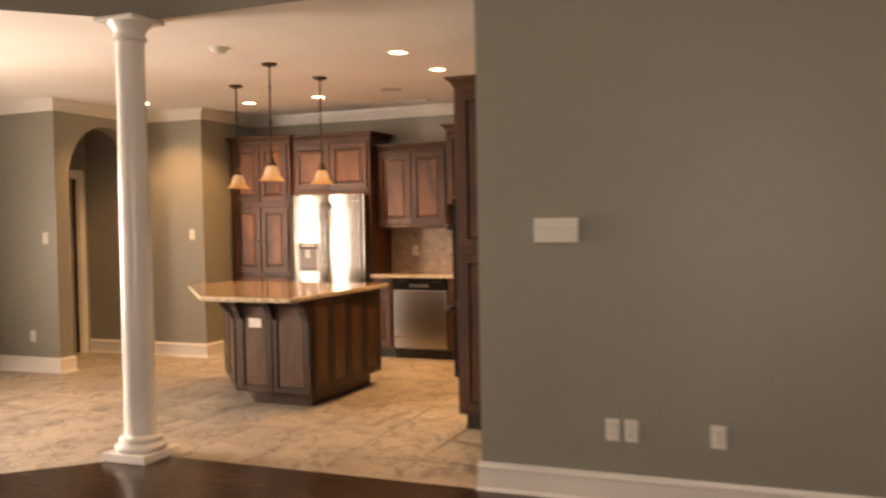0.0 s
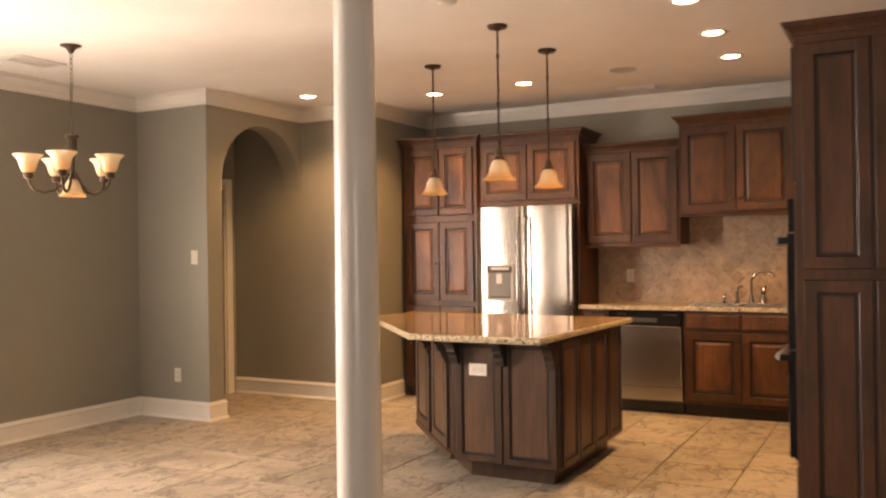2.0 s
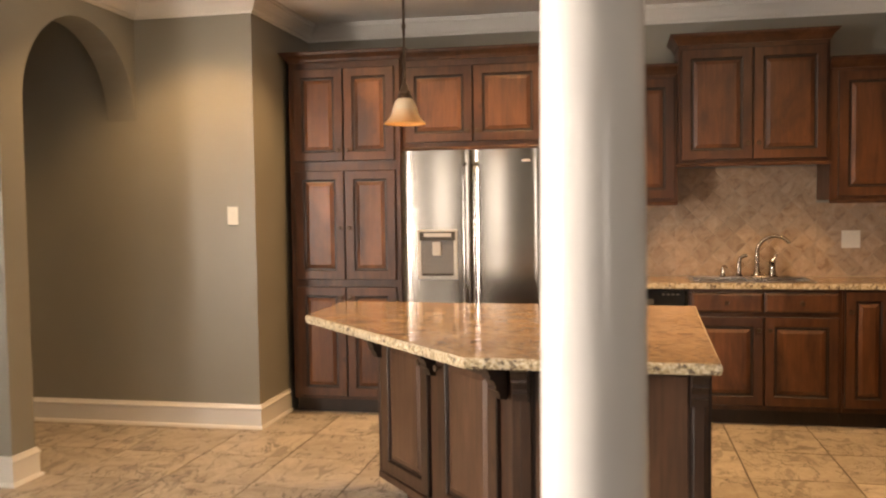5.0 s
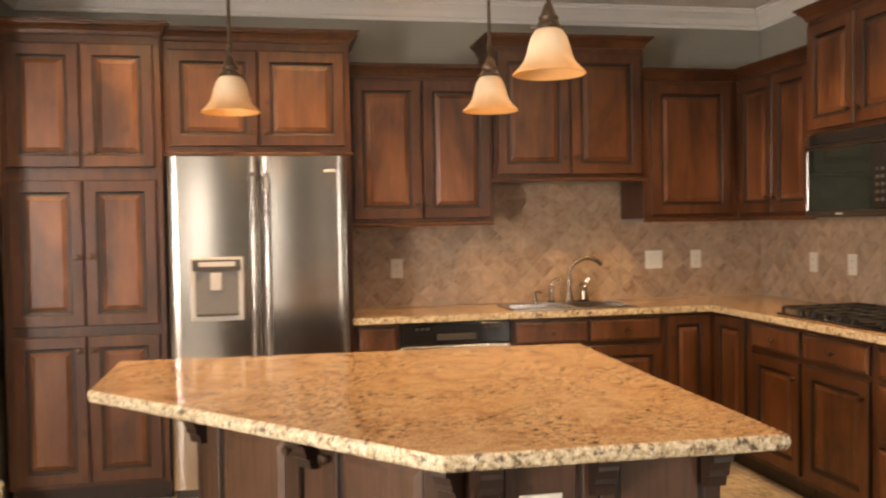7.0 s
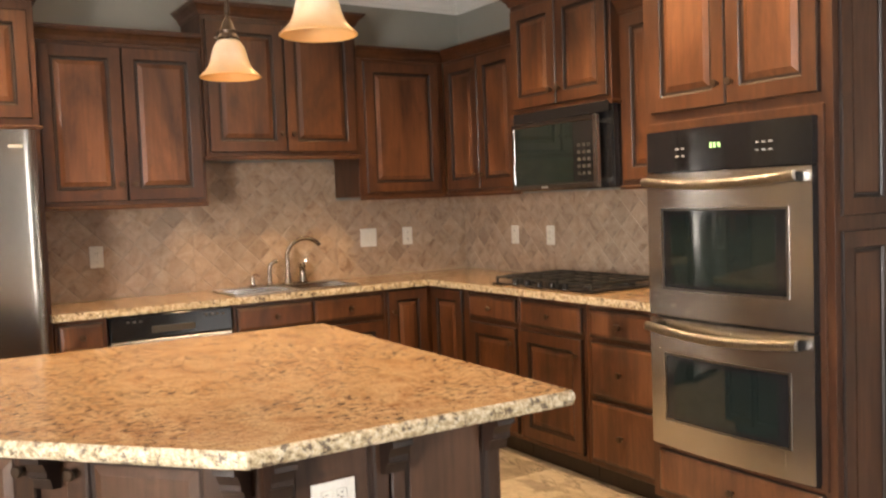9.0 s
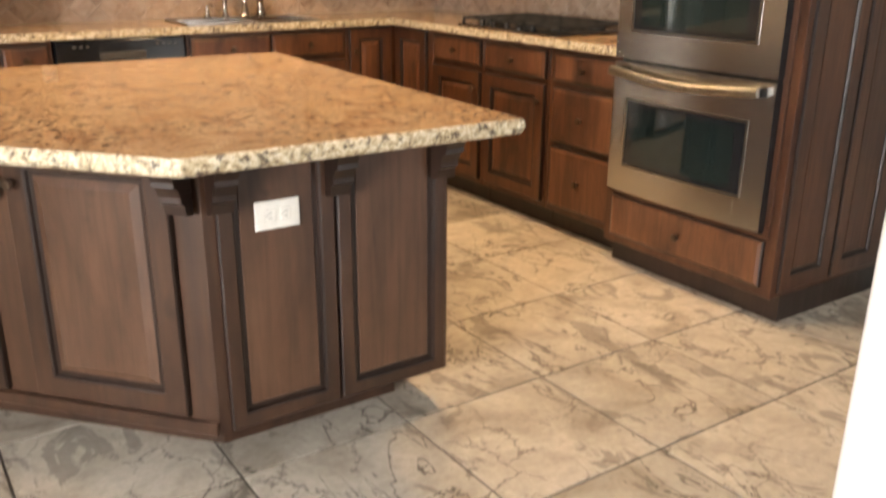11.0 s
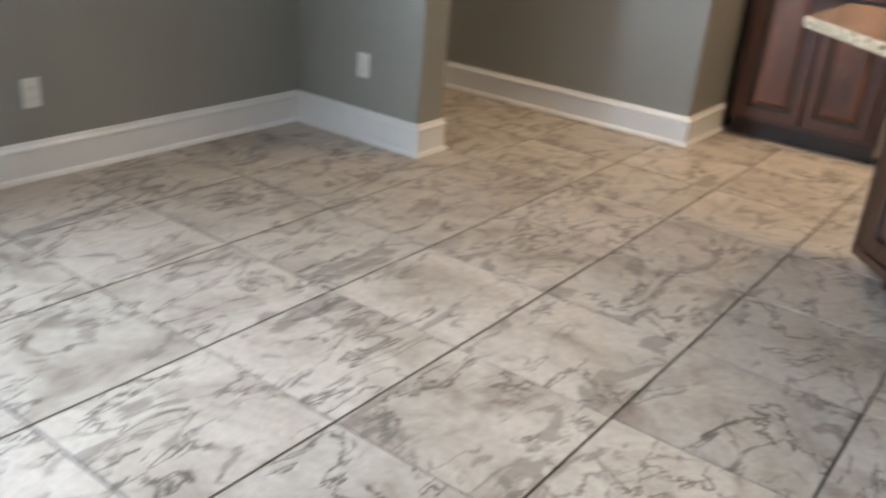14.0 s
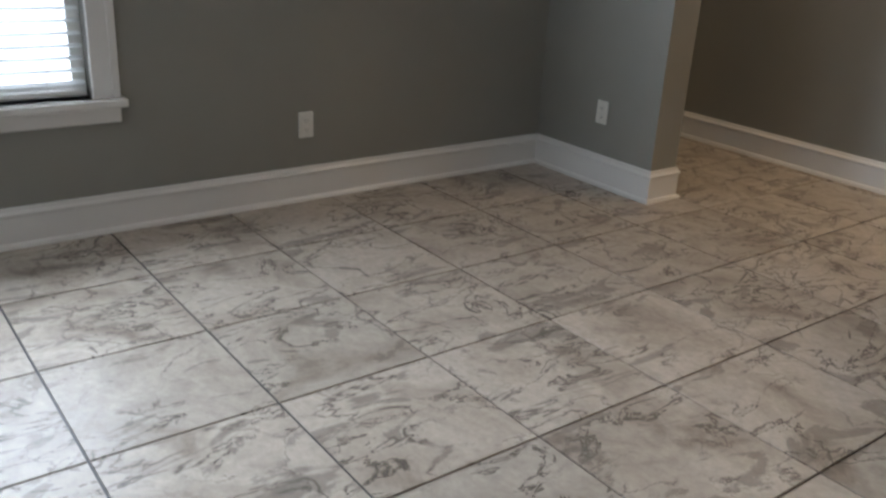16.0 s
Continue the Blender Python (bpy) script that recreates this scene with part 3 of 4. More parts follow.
def cabinet(name, m, w, d, z0, z1, label, rows=(), toe=False, crown=True, ends=(True, True), cols=2, group="", margin=0.018, mats=None):
    """A cabinet: local x along its front, y back from it. rows: (kind, z0, z1, columns, knob height)."""
    c = thing(name, m, label, "cabinet", group)
    fm = (mats or (M_WOOD, M_PANEL))[0]
    body = boxed(0, w, 0, d, z0 + (0.10 if toe else 0), z1, 0.002)
    part("body", body, fm, c)
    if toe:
        # toe kick coloured near-black, like the door grooves
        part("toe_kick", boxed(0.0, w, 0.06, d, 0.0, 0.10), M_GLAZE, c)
    for kind, a, b, n, kz in rows:
        cw = (w - 2 * margin - 0.006 * (n - 1)) / n
        for i in range(n):
            x = margin + i * (cw + 0.006)
            if kind == "drawer":
                drawer_front(c, x, a, cw, b - a, mats=mats)
            else:
                kx = cw - 0.03 if (i % 2 == 0 and n > 1) or n == 1 else 0.03
                panel_door(c, x, a, cw, b - a, knob=(kx, kz - a) if kz else None, mats=mats)
    if crown:
        crown_on(c, w, d, z1, ends)
        if z0 > 0.5:
            part("light_rail", sweep(LIGHT_RAIL, ([(0, d)] if ends[0] else []) + [(0, 0), (w, 0)] + ([(w, d)] if ends[1] else []), z0), M_WOOD, c)
    return c


WD = "stained brown wood"
G1 = "kitchen cabinets"
cabinet("pantry_cabinet", pose(-0.79, 0.05, 0), 0.775, BACK - 0.052, 0, 2.385, "tall " + WD + " pantry with six glazed panel doors", [("door", 0.12, 0.87, 2, 0.80), ("door", 0.92, 1.655, 2, 1.27), ("door", 1.72, 2.34, 2, 1.79)], toe=True, group=G1, margin=0.035)
fc = cabinet("fridge_cabinet", pose(-0.012, 0.10, 0), 0.965, BACK - 0.102, 1.80, 2.375, WD + " two-door cabinet above the refrigerator", [("door", 1.83, 2.33, 2, 1.90)], group=G1, ends=(False, True), margin=0.03)
part("side_panel", boxed(0.937, 0.964, 0.0, BACK - 0.102, 0.0, 1.80, 0.002), M_WOOD, fc)
cabinet("wall_cabinet", pose(0.956, 0.265, 0), 0.826, BACK - 0.267, 1.415, 2.235, WD + " two-door wall cabinet beside the refrigerator", [("door", 1.435, 2.215, 2, 1.52)], group=G1, ends=(False, False))
cabinet("wall_cabinet", pose(1.785, 0.245, 0), 0.915, BACK - 0.247, 1.66, 2.415, WD + " raised two-door wall cabinet above the sink", [("door", 1.68, 2.385, 2, 1.78)], group=G1)
cabinet("wall_cabinet", pose(2.703, 0.265, 0), 0.617, BACK - 0.267, 1.415, 2.235, WD + " one-door wall cabinet in the kitchen corner", [("door", 1.435, 2.215, 1, 0)], group=G1, ends=(False, False), margin=0.05)
R = lambda x, y: pose(x, y, 0, 0, 0, -90)
cabinet("wall_cabinet", R(3.325, 0.263), 0.772, RIGHT - 3.327, 1.415, 2.235, WD + " corner wall cabinet with two narrow doors", [("door", 1.435, 2.215, 2, 1.52)], group=G1, ends=(False, False), margin=0.03)
cabinet("wall_cabinet", R(3.275, -0.512), 0.780, RIGHT - 3.277, 1.83, 2.415, WD + " raised two-door cabinet above the microwave", [("door", 1.85, 2.385, 2, 1.925)], group=G1)
cabinet("wall_cabinet", R(3.325, -1.295), 0.487, RIGHT - 3.327, 1.415, 2.235, WD + " one-door wall cabinet beside the oven tower", [("door", 1.435, 2.215, 1, 1.52)], group=G1, ends=(False, False), margin=0.03)

# base units
cabinet("base_cabinet", pose(0.957, 0.10, 0), 0.238, BACK - 0.102, 0, TOP - 0.038, "narrow " + WD + " base cabinet beside the dishwasher", [("drawer", 0.715, 0.845, 1, 0), ("door", 0.13, 0.69, 1, 0.61)], toe=True, crown=False, group=G1)
cabinet("base_cabinet", pose(1.832, 0.10, 0), 0.915, BACK - 0.102, 0, TOP - 0.038, WD + " sink base cabinet with two drawers above two doors", [("drawer", 0.715, 0.845, 2, 0), ("door", 0.13, 0.69, 2, 0.61)], toe=True, crown=False, group=G1)
cb = cabinet("base_cabinet", pose(2.75, 0.10, 0), RIGHT - 2.752, BACK - 0.102, 0, TOP - 0.038, WD + " corner base cabinet with a folding door", [], toe=True, crown=False, group=G1)
panel_door(cb, 0.012, 0.13, 0.27, 0.725, knob=(0.03, 0.6))
cb2 = cabinet("base_cabinet", R(3.065, 0.096), 0.41, RIGHT - 3.067, 0, TOP - 0.038, WD + " corner base cabinet with a narrow door", [], toe=True, crown=False, group=G1)
panel_door(cb2, 0.03, 0.13, 0.33, 0.725)
cabinet("base_cabinet", R(3.065, -0.318), 0.465, RIGHT - 3.067, 0, TOP - 0.038, WD + " base cabinet with one drawer above a door", [("drawer", 0.715, 0.845, 1, 0), ("door", 0.13, 0.69, 1, 0.61)], toe=True, crown=False, group=G1)
cabinet("base_cabinet", R(3.065, -0.787), 0.505, RIGHT - 3.067, 0, TOP - 0.038, WD + " base cabinet with one drawer above a door", [("drawer", 0.715, 0.845, 1, 0), ("door", 0.13, 0.69, 1, 0.61)], toe=True, crown=False, group=G1)
cabinet("base_cabinet", R(3.065, -1.296), 0.485, RIGHT - 3.067, 0, TOP - 0.038, WD + " base cabinet with three stacked drawers", [("drawer", 0.715, 0.845, 1, 0), ("drawer", 0.435, 0.69, 1, 0), ("drawer", 0.13, 0.415, 1, 0)], toe=True, crown=False, group=G1, margin=0.035)

# oven tower with panelled end
TW = 0.845
ot = cabinet("oven_cabinet", R(2.985, -1.785), TW, RIGHT - 2.987, 0, 2.385, "tall " + WD + " oven cabinet with panelled end", [("drawer", 0.135, 0.312, 1, 0), ("door", 1.69, 2.35, 2, 1.77)], toe=True, group=G1, margin=0.045, ends=(True, True))
for a in (0.03, 0.345):
    for z, h in ((0.12, 1.10), (1.27, 1.08)):
        e = panel_door(ot, 0, z, 0.30, h, name="end_panel", flat=True, mats=(M_WOOD, M_WOOD))
        e.matrix_local = pose(TW + 0.012, a, z, 0, 0, 90)
part("oven_frame", boxed(0.03, TW - 0.03, -0.012, 0, 0.325, 1.65, 0.002), M_WOOD, ot)


# ---- appliances ----
def double_oven(m):
    o = thing("double_oven", m, "stainless double wall oven with black control panel", "oven")
    w = 0.748
    bow = lambda x: -0.022 * (1 - (2 * x / w - 1) ** 2)

    def bowed(x0, x1, y0, y1, z0, z1, bm=None, mat=0, n=12):
        bm = bm or bmesh.new()
        fr, bk = [], []
        for i in range(n + 1):
            x = x0 + (x1 - x0) * i / n
            fr.append((bm.verts.new((x, y0 + bow(x), z0)), bm.verts.new((x, y0 + bow(x), z1))))
            bk.append((bm.verts.new((x, y1, z0)), bm.verts.new((x, y1, z1))))
        for i in range(n):
            for f in ((fr[i][0], fr[i + 1][0], fr[i + 1][1], fr[i][1]), (bk[i][1], bk[i + 1][1], bk[i + 1][0], bk[i][0]), (fr[i][1], fr[i + 1][1], bk[i + 1][1], bk[i][1]), (bk[i][0], bk[i + 1][0], fr[i + 1][0], fr[i][0])):
                bm.faces.new(f).material_index = mat
        for i in (0, n):
            bm.faces.new((fr[i][0], fr[i][1], bk[i][1], bk[i][0])).material_index = 1
        return bm

    part("body", boxed(0.005, w - 0.005, 0.0, 0.5, 0.335, 1.60), M_BLACK, o)
    panel = part("control_panel", bowed(0, w, -0.03, 0.002, 1.452, 1.612), [M_BLACK, M_BLACK], o, "glossy black control panel", True)
    part("clock", boxed(0.335, 0.395, -0.054, -0.0495, 1.532, 1.550), M_BLACK, panel)
    for i, dx in enumerate((0, 0.016, 0.036)):
        bm = bmesh.new()
        for z in (1.534, 1.541, 1.548):
            box(bm, 0.342 + dx, 0.352 + dx, -0.0552, -0.0542, z - 0.001, z + 0.001)
        box(bm, 0.342 + dx, 0.344 + dx, -0.0552, -0.0542, 1.534, 1.548)
        part("digit", bm, M_CLOCK, panel, "green clock digit")
    for i in range(5):
        for s in (0.17, 0.48):
            for r in (0, 1):
                part("button", boxed(s + i * 0.028, s + i * 0.028 + 0.012, -0.052 + abs(i - 2 + (2 if s < 0.3 else -2)) * 0.002, -0.045, 1.507 + r * 0.028, 1.512 + r * 0.028), M_GREY, panel)
    for z0, z1 in ((0.880, 1.445), (0.350, 0.868)):
        d = part("door", bowed(0, w, -0.035, 0.0, z0, z1), [M_STEEL, M_BLACK], o, "bowed stainless door", True)
        za, zb = z0 + 0.115, z1 - 0.145
        trim = bmesh.new()
        for xa, xb, c, e in ((0.085, w - 0.085, za - 0.008, za), (0.085, w - 0.085, zb, zb + 0.008), (0.085, 0.093, za, zb), (w - 0.093, w - 0.085, za, zb)):
            bowed(xa, xb, -0.0395, -0.03, c, e, trim)
        part("window_trim", trim, [M_OVENBAR, M_OVENBAR], d, "bright steel trim", True)
        win = part("window", bowed(0.093, w - 0.093, -0.037, -0.03, za, zb), [M_BLACK, M_BLACK], d, "black-bordered glass window", True)
        part("pane", bowed(0.135, w - 0.135, -0.0378, -0.0355, za + 0.02, zb - 0.02), [M_OVENGL, M_BLACK], win, "dark green-tinted glass", True)
        pts = [(0.03 + i * (w - 0.06) / 16, -0.082 + bow(0.03 + i * (w - 0.06) / 16), z1 - 0.030 - 0.020 * math.sin(math.pi * i / 16)) for i in range(17)]
        part("handle", tube(pts, 0.018, steps=12), M_OVENBAR, d, "bowed steel bar handle", True)
        for x in (0.045, w - 0.045):
            part("handle_mount", boxed(x - 0.016, x + 0.016, -0.085, -0.03, z1 - 0.052, z1 - 0.018, 0.004), M_BLACK, d, "black handle mount")
    part("vent_strip", boxed(0.01, w - 0.01, -0.012, 0.0, 0.337, 0.347), M_BLACK, o)
    return o


double_oven(R(2.972, -1.832))


def fridge(m):
    f = thing("refrigerator", m, "stainless side-by-side refrigerator with ice dispenser", "refrigerator")
    part("body", boxed(0.008, 0.902, 0.075, 0.60, 0.02, 1.755, 0.004), M_SLOT, f)
    part("grille", boxed(0.01, 0.90, 0.05, 0.075, 0.01, 0.055), M_SLOT, f)
    for x0, x1, hx in ((0.0, 0.457, 0.425), (0.463, 0.91, 0.495)):
        bm = bmesh.new()
        n = 16
        prof = []
        for i in range(n + 1):
            s = i / n
            x = x0 + (x1 - x0) * s
            edge = min(s, 1 - s) * (x1 - x0)
            y = 0.0 + (0.012 * (1 - min(edge / 0.02, 1)) ** 2) - 0.010 * math.sin(math.pi * s)
            prof.append((x, y + 0.010))
        outline = prof + [(x1, 0.07), (x0, 0.07)]
        prism(outline, 0.065, 1.77, bm)
        d = part("door", bm, M_FRIDGE, f, "brushed stainless door", True)
        part("handle", tube([(hx, 0.012, 0.62), (hx, -0.045, 0.64)] + [(hx, -0.050 - 0.008 * math.sin(math.pi * i / 10), 0.64 + i * 0.102) for i in range(11)] + [(hx, -0.045, 1.66), (hx, 0.012, 1.68)], 0.012), M_STEELH, d, "steel bar handle", True)
        if x0 == 0:
            bm = bmesh.new()
            for a in ((0.105, 0.37, 1.19, 1.255), (0.105, 0.37, 0.93, 0.955), (0.105, 0.13, 0.955, 1.19), (0.345, 0.37, 0.955, 1.19)):
                box(bm, a[0], a[1], -0.014, 0.004, a[2], a[3], 0.003)
            dp = part("dispenser", bm, M_GREY, d, "pale grey ice and water dispenser")
            part("recess", boxed(0.13, 0.345, -0.004, 0.004, 0.955, 1.19), plain("dispenser_recess", (0.16, 0.155, 0.15), 0.4), dp, "dark grey recess")
            part("display", boxed(0.118, 0.358, -0.0165, -0.013, 1.185, 1.242, 0.002), M_SLOT, dp, "dark display strip")
            part("label", boxed(0.15, 0.33, -0.018, -0.016, 1.208, 1.232), M_GREY, dp)
            part("paddle", boxed(0.205, 0.262, -0.020, -0.004, 1.085, 1.175, 0.004), M_GREY, dp)
            part("tray", boxed(0.135, 0.34, -0.024, -0.004, 0.955, 0.968, 0.003), M_SLOT, dp)
        else:
            part("badge", boxed(0.79, 0.85, -0.0035, 0.004, 1.685, 1.70, 0.002), M_GREY, d)
    return f


fridge(pose(0.008, -0.025, 0))


def dishwasher(m):
    d = thing("dishwasher", m, "stainless dishwasher with black control strip", "dishwasher")
    part("body", boxed(0.005, 0.615, 0.03, 0.5, 0.10, 0.86), M_SLOT, d)
    dr = part("door", boxed(0.004, 0.616, -0.022, 0.03, 0.235, 0.735, 0.006, seg=2), M_STEEL, d, "brushed stainless door")
    part("control_strip", boxed(0.004, 0.616, -0.026, 0.03, 0.74, 0.860, 0.006, seg=2), M_BLACK, d, "black control strip with handle pocket")
    part("pocket", boxed(0.20, 0.42, -0.030, -0.024, 0.765, 0.80, 0.004), M_SLOT, d)
    for x in (0.08, 0.11, 0.14, 0.47, 0.50, 0.53, 0.56):
        part("button", boxed(x, x + 0.016, -0.0285, -0.025, 0.825, 0.835, 0.001), M_SLOT, d)
    part("kick_plate", boxed(0.004, 0.616, -0.016, 0.03, 0.115, 0.23, 0.003), M_STEEL, d)
    part("toe_kick", boxed(0.004, 0.616, 0.06, 0.5, 0.0, 0.10), M_BLACK, d)
    return d


dishwasher(pose(1.203, 0.10, 0))


def microwave(m):
    o = thing("microwave", m, "black over-the-range microwave with steel bar handle", "microwave")
    w, z0, z1 = 0.752, 1.405, 1.828
    part("body", boxed(0, w, 0.02, 0.40, z0, z1, 0.004), M_BLACK, o)
    part("vent_grille", boxed(0.004, w - 0.004, -0.006, 0.02, z1 - 0.058, z1 - 0.002, 0.002), M_BLACK, o, "black slotted vent grille")
    bm = bmesh.new()
    for a, b, c, d in ((0.0, 0.675, z1 - 0.084, z1 - 0.061), (0.0, 0.675, z0 + 0.004, z0 + 0.034), (0.0, 0.022, z0 + 0.034, z1 - 0.084)):
        box(bm, a, b, -0.022, 0.02, c, d, 0.003)
    dr = part("door", bm, M_OVENH, o, "dark steel door frame")
    part("window", boxed(0.022, 0.50, -0.018, 0.01, z0 + 0.034, z1 - 0.084), M_OVENGL, dr, "dark glass window")
    cp = part("control_panel", boxed(0.502, 0.672, -0.0185, 0.02, z0 + 0.036, z1 - 0.086, 0.002), M_BLACK, o, "glossy black control panel")
    for r in range(5):
        for c in range(3):
            part("button", boxed(0.535 + c * 0.036, 0.555 + c * 0.036, -0.0205, -0.018, z0 + 0.07 + r * 0.035, z0 + 0.085 + r * 0.035), M_SLOT, cp)
    part("handle", boxed(0.682, 0.712, -0.052, -0.028, z0 + 0.01, z1 - 0.066, 0.005, seg=2), M_STEELH, dr, "upright steel bar handle")
    for z in (z0 + 0.04, z1 - 0.10):
        part("handle_post", boxed(0.690, 0.704, -0.030, 0.02, z - 0.01, z + 0.01), M_STEELH, dr)
    part("badge", boxed(0.25, 0.30, -0.0245, -0.0215, z0 + 0.013, z0 + 0.021), M_GREY, o)
    return o


microwave(R(3.262, -0.535))


# ---- counters ----
CX = [0.945, 1.87, 2.60, 3.03, RIGHT - 0.002]
CY = [-1.781, 0.06, 0.135, 0.50, BACK - 0.002]
cells = {(i, j) for i in range(4) for j in (1, 2, 3)} - {(1, 2)} | {(3, 0)}
ct = slab_cells(CX, CY, cells, TOP - 0.036, TOP)
tagged(mesh_ob("worktop", ct, [M_GRANITE, M_EDGE]), "L-shaped tan speckled granite worktop with rough edge", "worktop")

ISL = [(-0.056, -1.115), (-0.05, -1.712), (0.889, -2.757), (1.712, -2.772), (1.772, -1.19)]
# long sides cut into short steps, the edge slightly uneven as if chipped
rng = random.Random(4)
rim = []
for p, q in zip(ISL, ISL[1:] + ISL[:1]):
    n = max(2, int(math.dist(p, q) / 0.02))
    rim += [(p[0] + (q[0] - p[0]) * i / n, p[1] + (q[1] - p[1]) * i / n) for i in range(n)]
bm = bmesh.new()
layers = []
for z, inset, jag in ((0.866, 0.010, 0.003), (0.873, 0.002, 0.004), (0.888, 0.0, 0.004), (0.898, 0.003, 0.003), (0.904, 0.010, 0.0015)):
    cx, cy = 0.8, -1.7
    row = []
    for x, y in rim:
        d = math.dist((x, y), (cx, cy))
        s = 1 - (inset + rng.uniform(0, jag)) / d
        row.append(bm.verts.new((cx + (x - cx) * s, cy + (y - cy) * s, z)))
    layers.append(row)
for a, b in zip(layers, layers[1:]):
    for i in range(len(rim)):
        j = (i + 1) % len(rim)
        bm.faces.new((a[i], a[j], b[j], b[i])).material_index = 1
bm.faces.new(layers[-1])
bm.faces.new(layers[0][::-1])
tagged(mesh_ob("island_top", bm, [M_GRANITE, M_EDGE]), "five-sided tan granite island top with chiselled edge", "worktop")


# ---- island ----
FX0, FX1, FY = 1.015, 1.70, -2.46
IL, IB, IDY = 0.286, -1.24, -1.615
isl = thing("kitchen_island", pose(0.8, -1.7, 0), "worn dark brown wooden island with angled front", "kitchen island")
sh = lambda pts: [(x - 0.8, y + 1.7) for x, y in pts]
IM = (M_ISL, M_ISLP)
part("body", prism(sh([(FX0, FY), (FX1, FY), (FX1, IB), (IL, IB), (IL, IDY)]), 0.12, 0.866), M_ISL, isl)
part("toe_kick", prism(sh([(1.07, FY + 0.145), (FX1 - 0.09, FY + 0.145), (FX1 - 0.09, IB - 0.05), (IL + 0.11, IB - 0.05), (IL + 0.11, IDY + 0.055)]), 0.0, 0.12), M_ISL, isl)


def face_frame(p, q, pieces, parent, y=-0.014):
    """Puts pieces on a side of the island between plan points p and q."""
    ang = math.degrees(math.atan2(q[1] - p[1], q[0] - p[0]))
    base = pose(p[0] - 0.8, p[1] + 1.7, 0, 0, 0, ang)
    for fn in pieces:
        ob = fn(parent)
        ob.matrix_basis = base @ ob.matrix_basis


def corbel(x):
    def make(parent):
        bm = bmesh.new()
        prof = [(0, 0.884), (-0.135, 0.884), (-0.135, 0.868), (-0.125, 0.862), (-0.108, 0.856), (-0.085, 0.838), (-0.070, 0.812), (-0.072, 0.800), (-0.058, 0.796), (-0.046, 0.772), (-0.046, 0.758), (-0.034, 0.752), (-0.028, 0.725), (0, 0.720)]
        ends = [[bm.verts.new((x + s, y - 0.014, z - 0.019)) for y, z in prof] for s in (-0.028, 0.028)]
        n = len(prof)
        bm.faces.new(ends[0])
        bm.faces.new(ends[1][::-1])
        for i in range(n):
            bm.faces.new((ends[0][i], ends[0][(i + 1) % n], ends[1][(i + 1) % n], ends[1][i]))
        return part("corbel", bm, M_GLAZE, parent, "dark scrolled bracket")
    return make


def slab_panel(x, z, w, h, **k):
    return lambda parent: panel_door(parent, x, z, w, h, mats=IM, **k)


def strip(x0, x1, z0, z1, y0=-0.016, mat=None):
    return lambda parent: part("rail", boxed(x0, x1, y0, 0.0, z0, z1, 0.003), mat or M_ISL, parent)


W1 = FX1 - FX0
face_frame((FX0, FY), (FX1, FY), [
    slab_panel(0.030, 0.125, 0.305, 0.735, name="side_panel", stile=0.045, flat=True, y=-0.014),
    slab_panel(0.342, 0.125, 0.332, 0.735, name="side_panel", stile=0.045, flat=True, y=-0.014),
    corbel(0.035), corbel(0.338), corbel(W1 - 0.034)], isl)
DL = math.dist((IL, IDY), (FX0, FY))
face_frame((IL, IDY), (FX0, FY), [
    slab_panel(0.055, 0.165, 0.445, 0.675, knob=(0.415, 0.58), y=-0.02),
    slab_panel(0.595, 0.165, 0.445, 0.675, knob=(0.03, 0.58), y=-0.02),
    strip(0.0, DL, 0.12, 0.155), corbel(0.030), corbel(0.547), corbel(DL - 0.04)], isl)
side = [slab_panel(0.03 + i * 0.292, 0.125, 0.282, 0.735, name="side_panel", stile=0.045, flat=True, y=-0.014) for i in range(4)]
face_frame((FX1, FY), (FX1, IB), side, isl)
face_frame((FX1, IB), (IL, IB), [slab_panel(0.02 + i * 0.465, 0.14, 0.445, 0.71, y=-0.02) for i in range(3)], isl)
face_frame((IL, IB), (IL, IDY), [strip(0.0, 0.36, 0.12, 0.86)], isl)


# ---- plates ----
def outlet(name, m, label, w=0.072, h=0.116, kind="outlet", turned=False):
    o = thing(name, m @ (pose(0, 0, 0, 0, 90, 0) if turned else pose(0, 0, 0)), label, kind)
    part("plate", boxed(-w / 2, w / 2, -0.007, 0, -h / 2, h / 2, 0.003, seg=2), M_PLASTIC, o)
    n = max(1, round(w / 0.075))
    for i in range(n):
        x = (i - (n - 1) / 2) * 0.046
        if kind == "light switch":
            part("toggle", boxed(x - 0.016, x + 0.016, -0.0105, -0.006, -0.033, 0.033, 0.003), M_PLASTIC, o)
        else:
            for z in (-0.02, 0.02):
                r = part("receptacle", boxed(x - 0.0165, x + 0.0165, -0.0095, -0.006, z - 0.0145, z + 0.0145, 0.003), M_PLASTIC, o)
                for dx in (-0.006, 0.006):
                    part("slot", boxed(x + dx - 0.001, x + dx + 0.001, -0.0102, -0.009, z - 0.004, z + 0.005), M_SLOT, r)
                part("slot", boxed(x - 0.0018, x + 0.0018, -0.0102, -0.009, z - 0.011, z - 0.008), M_SLOT, r)
    return o


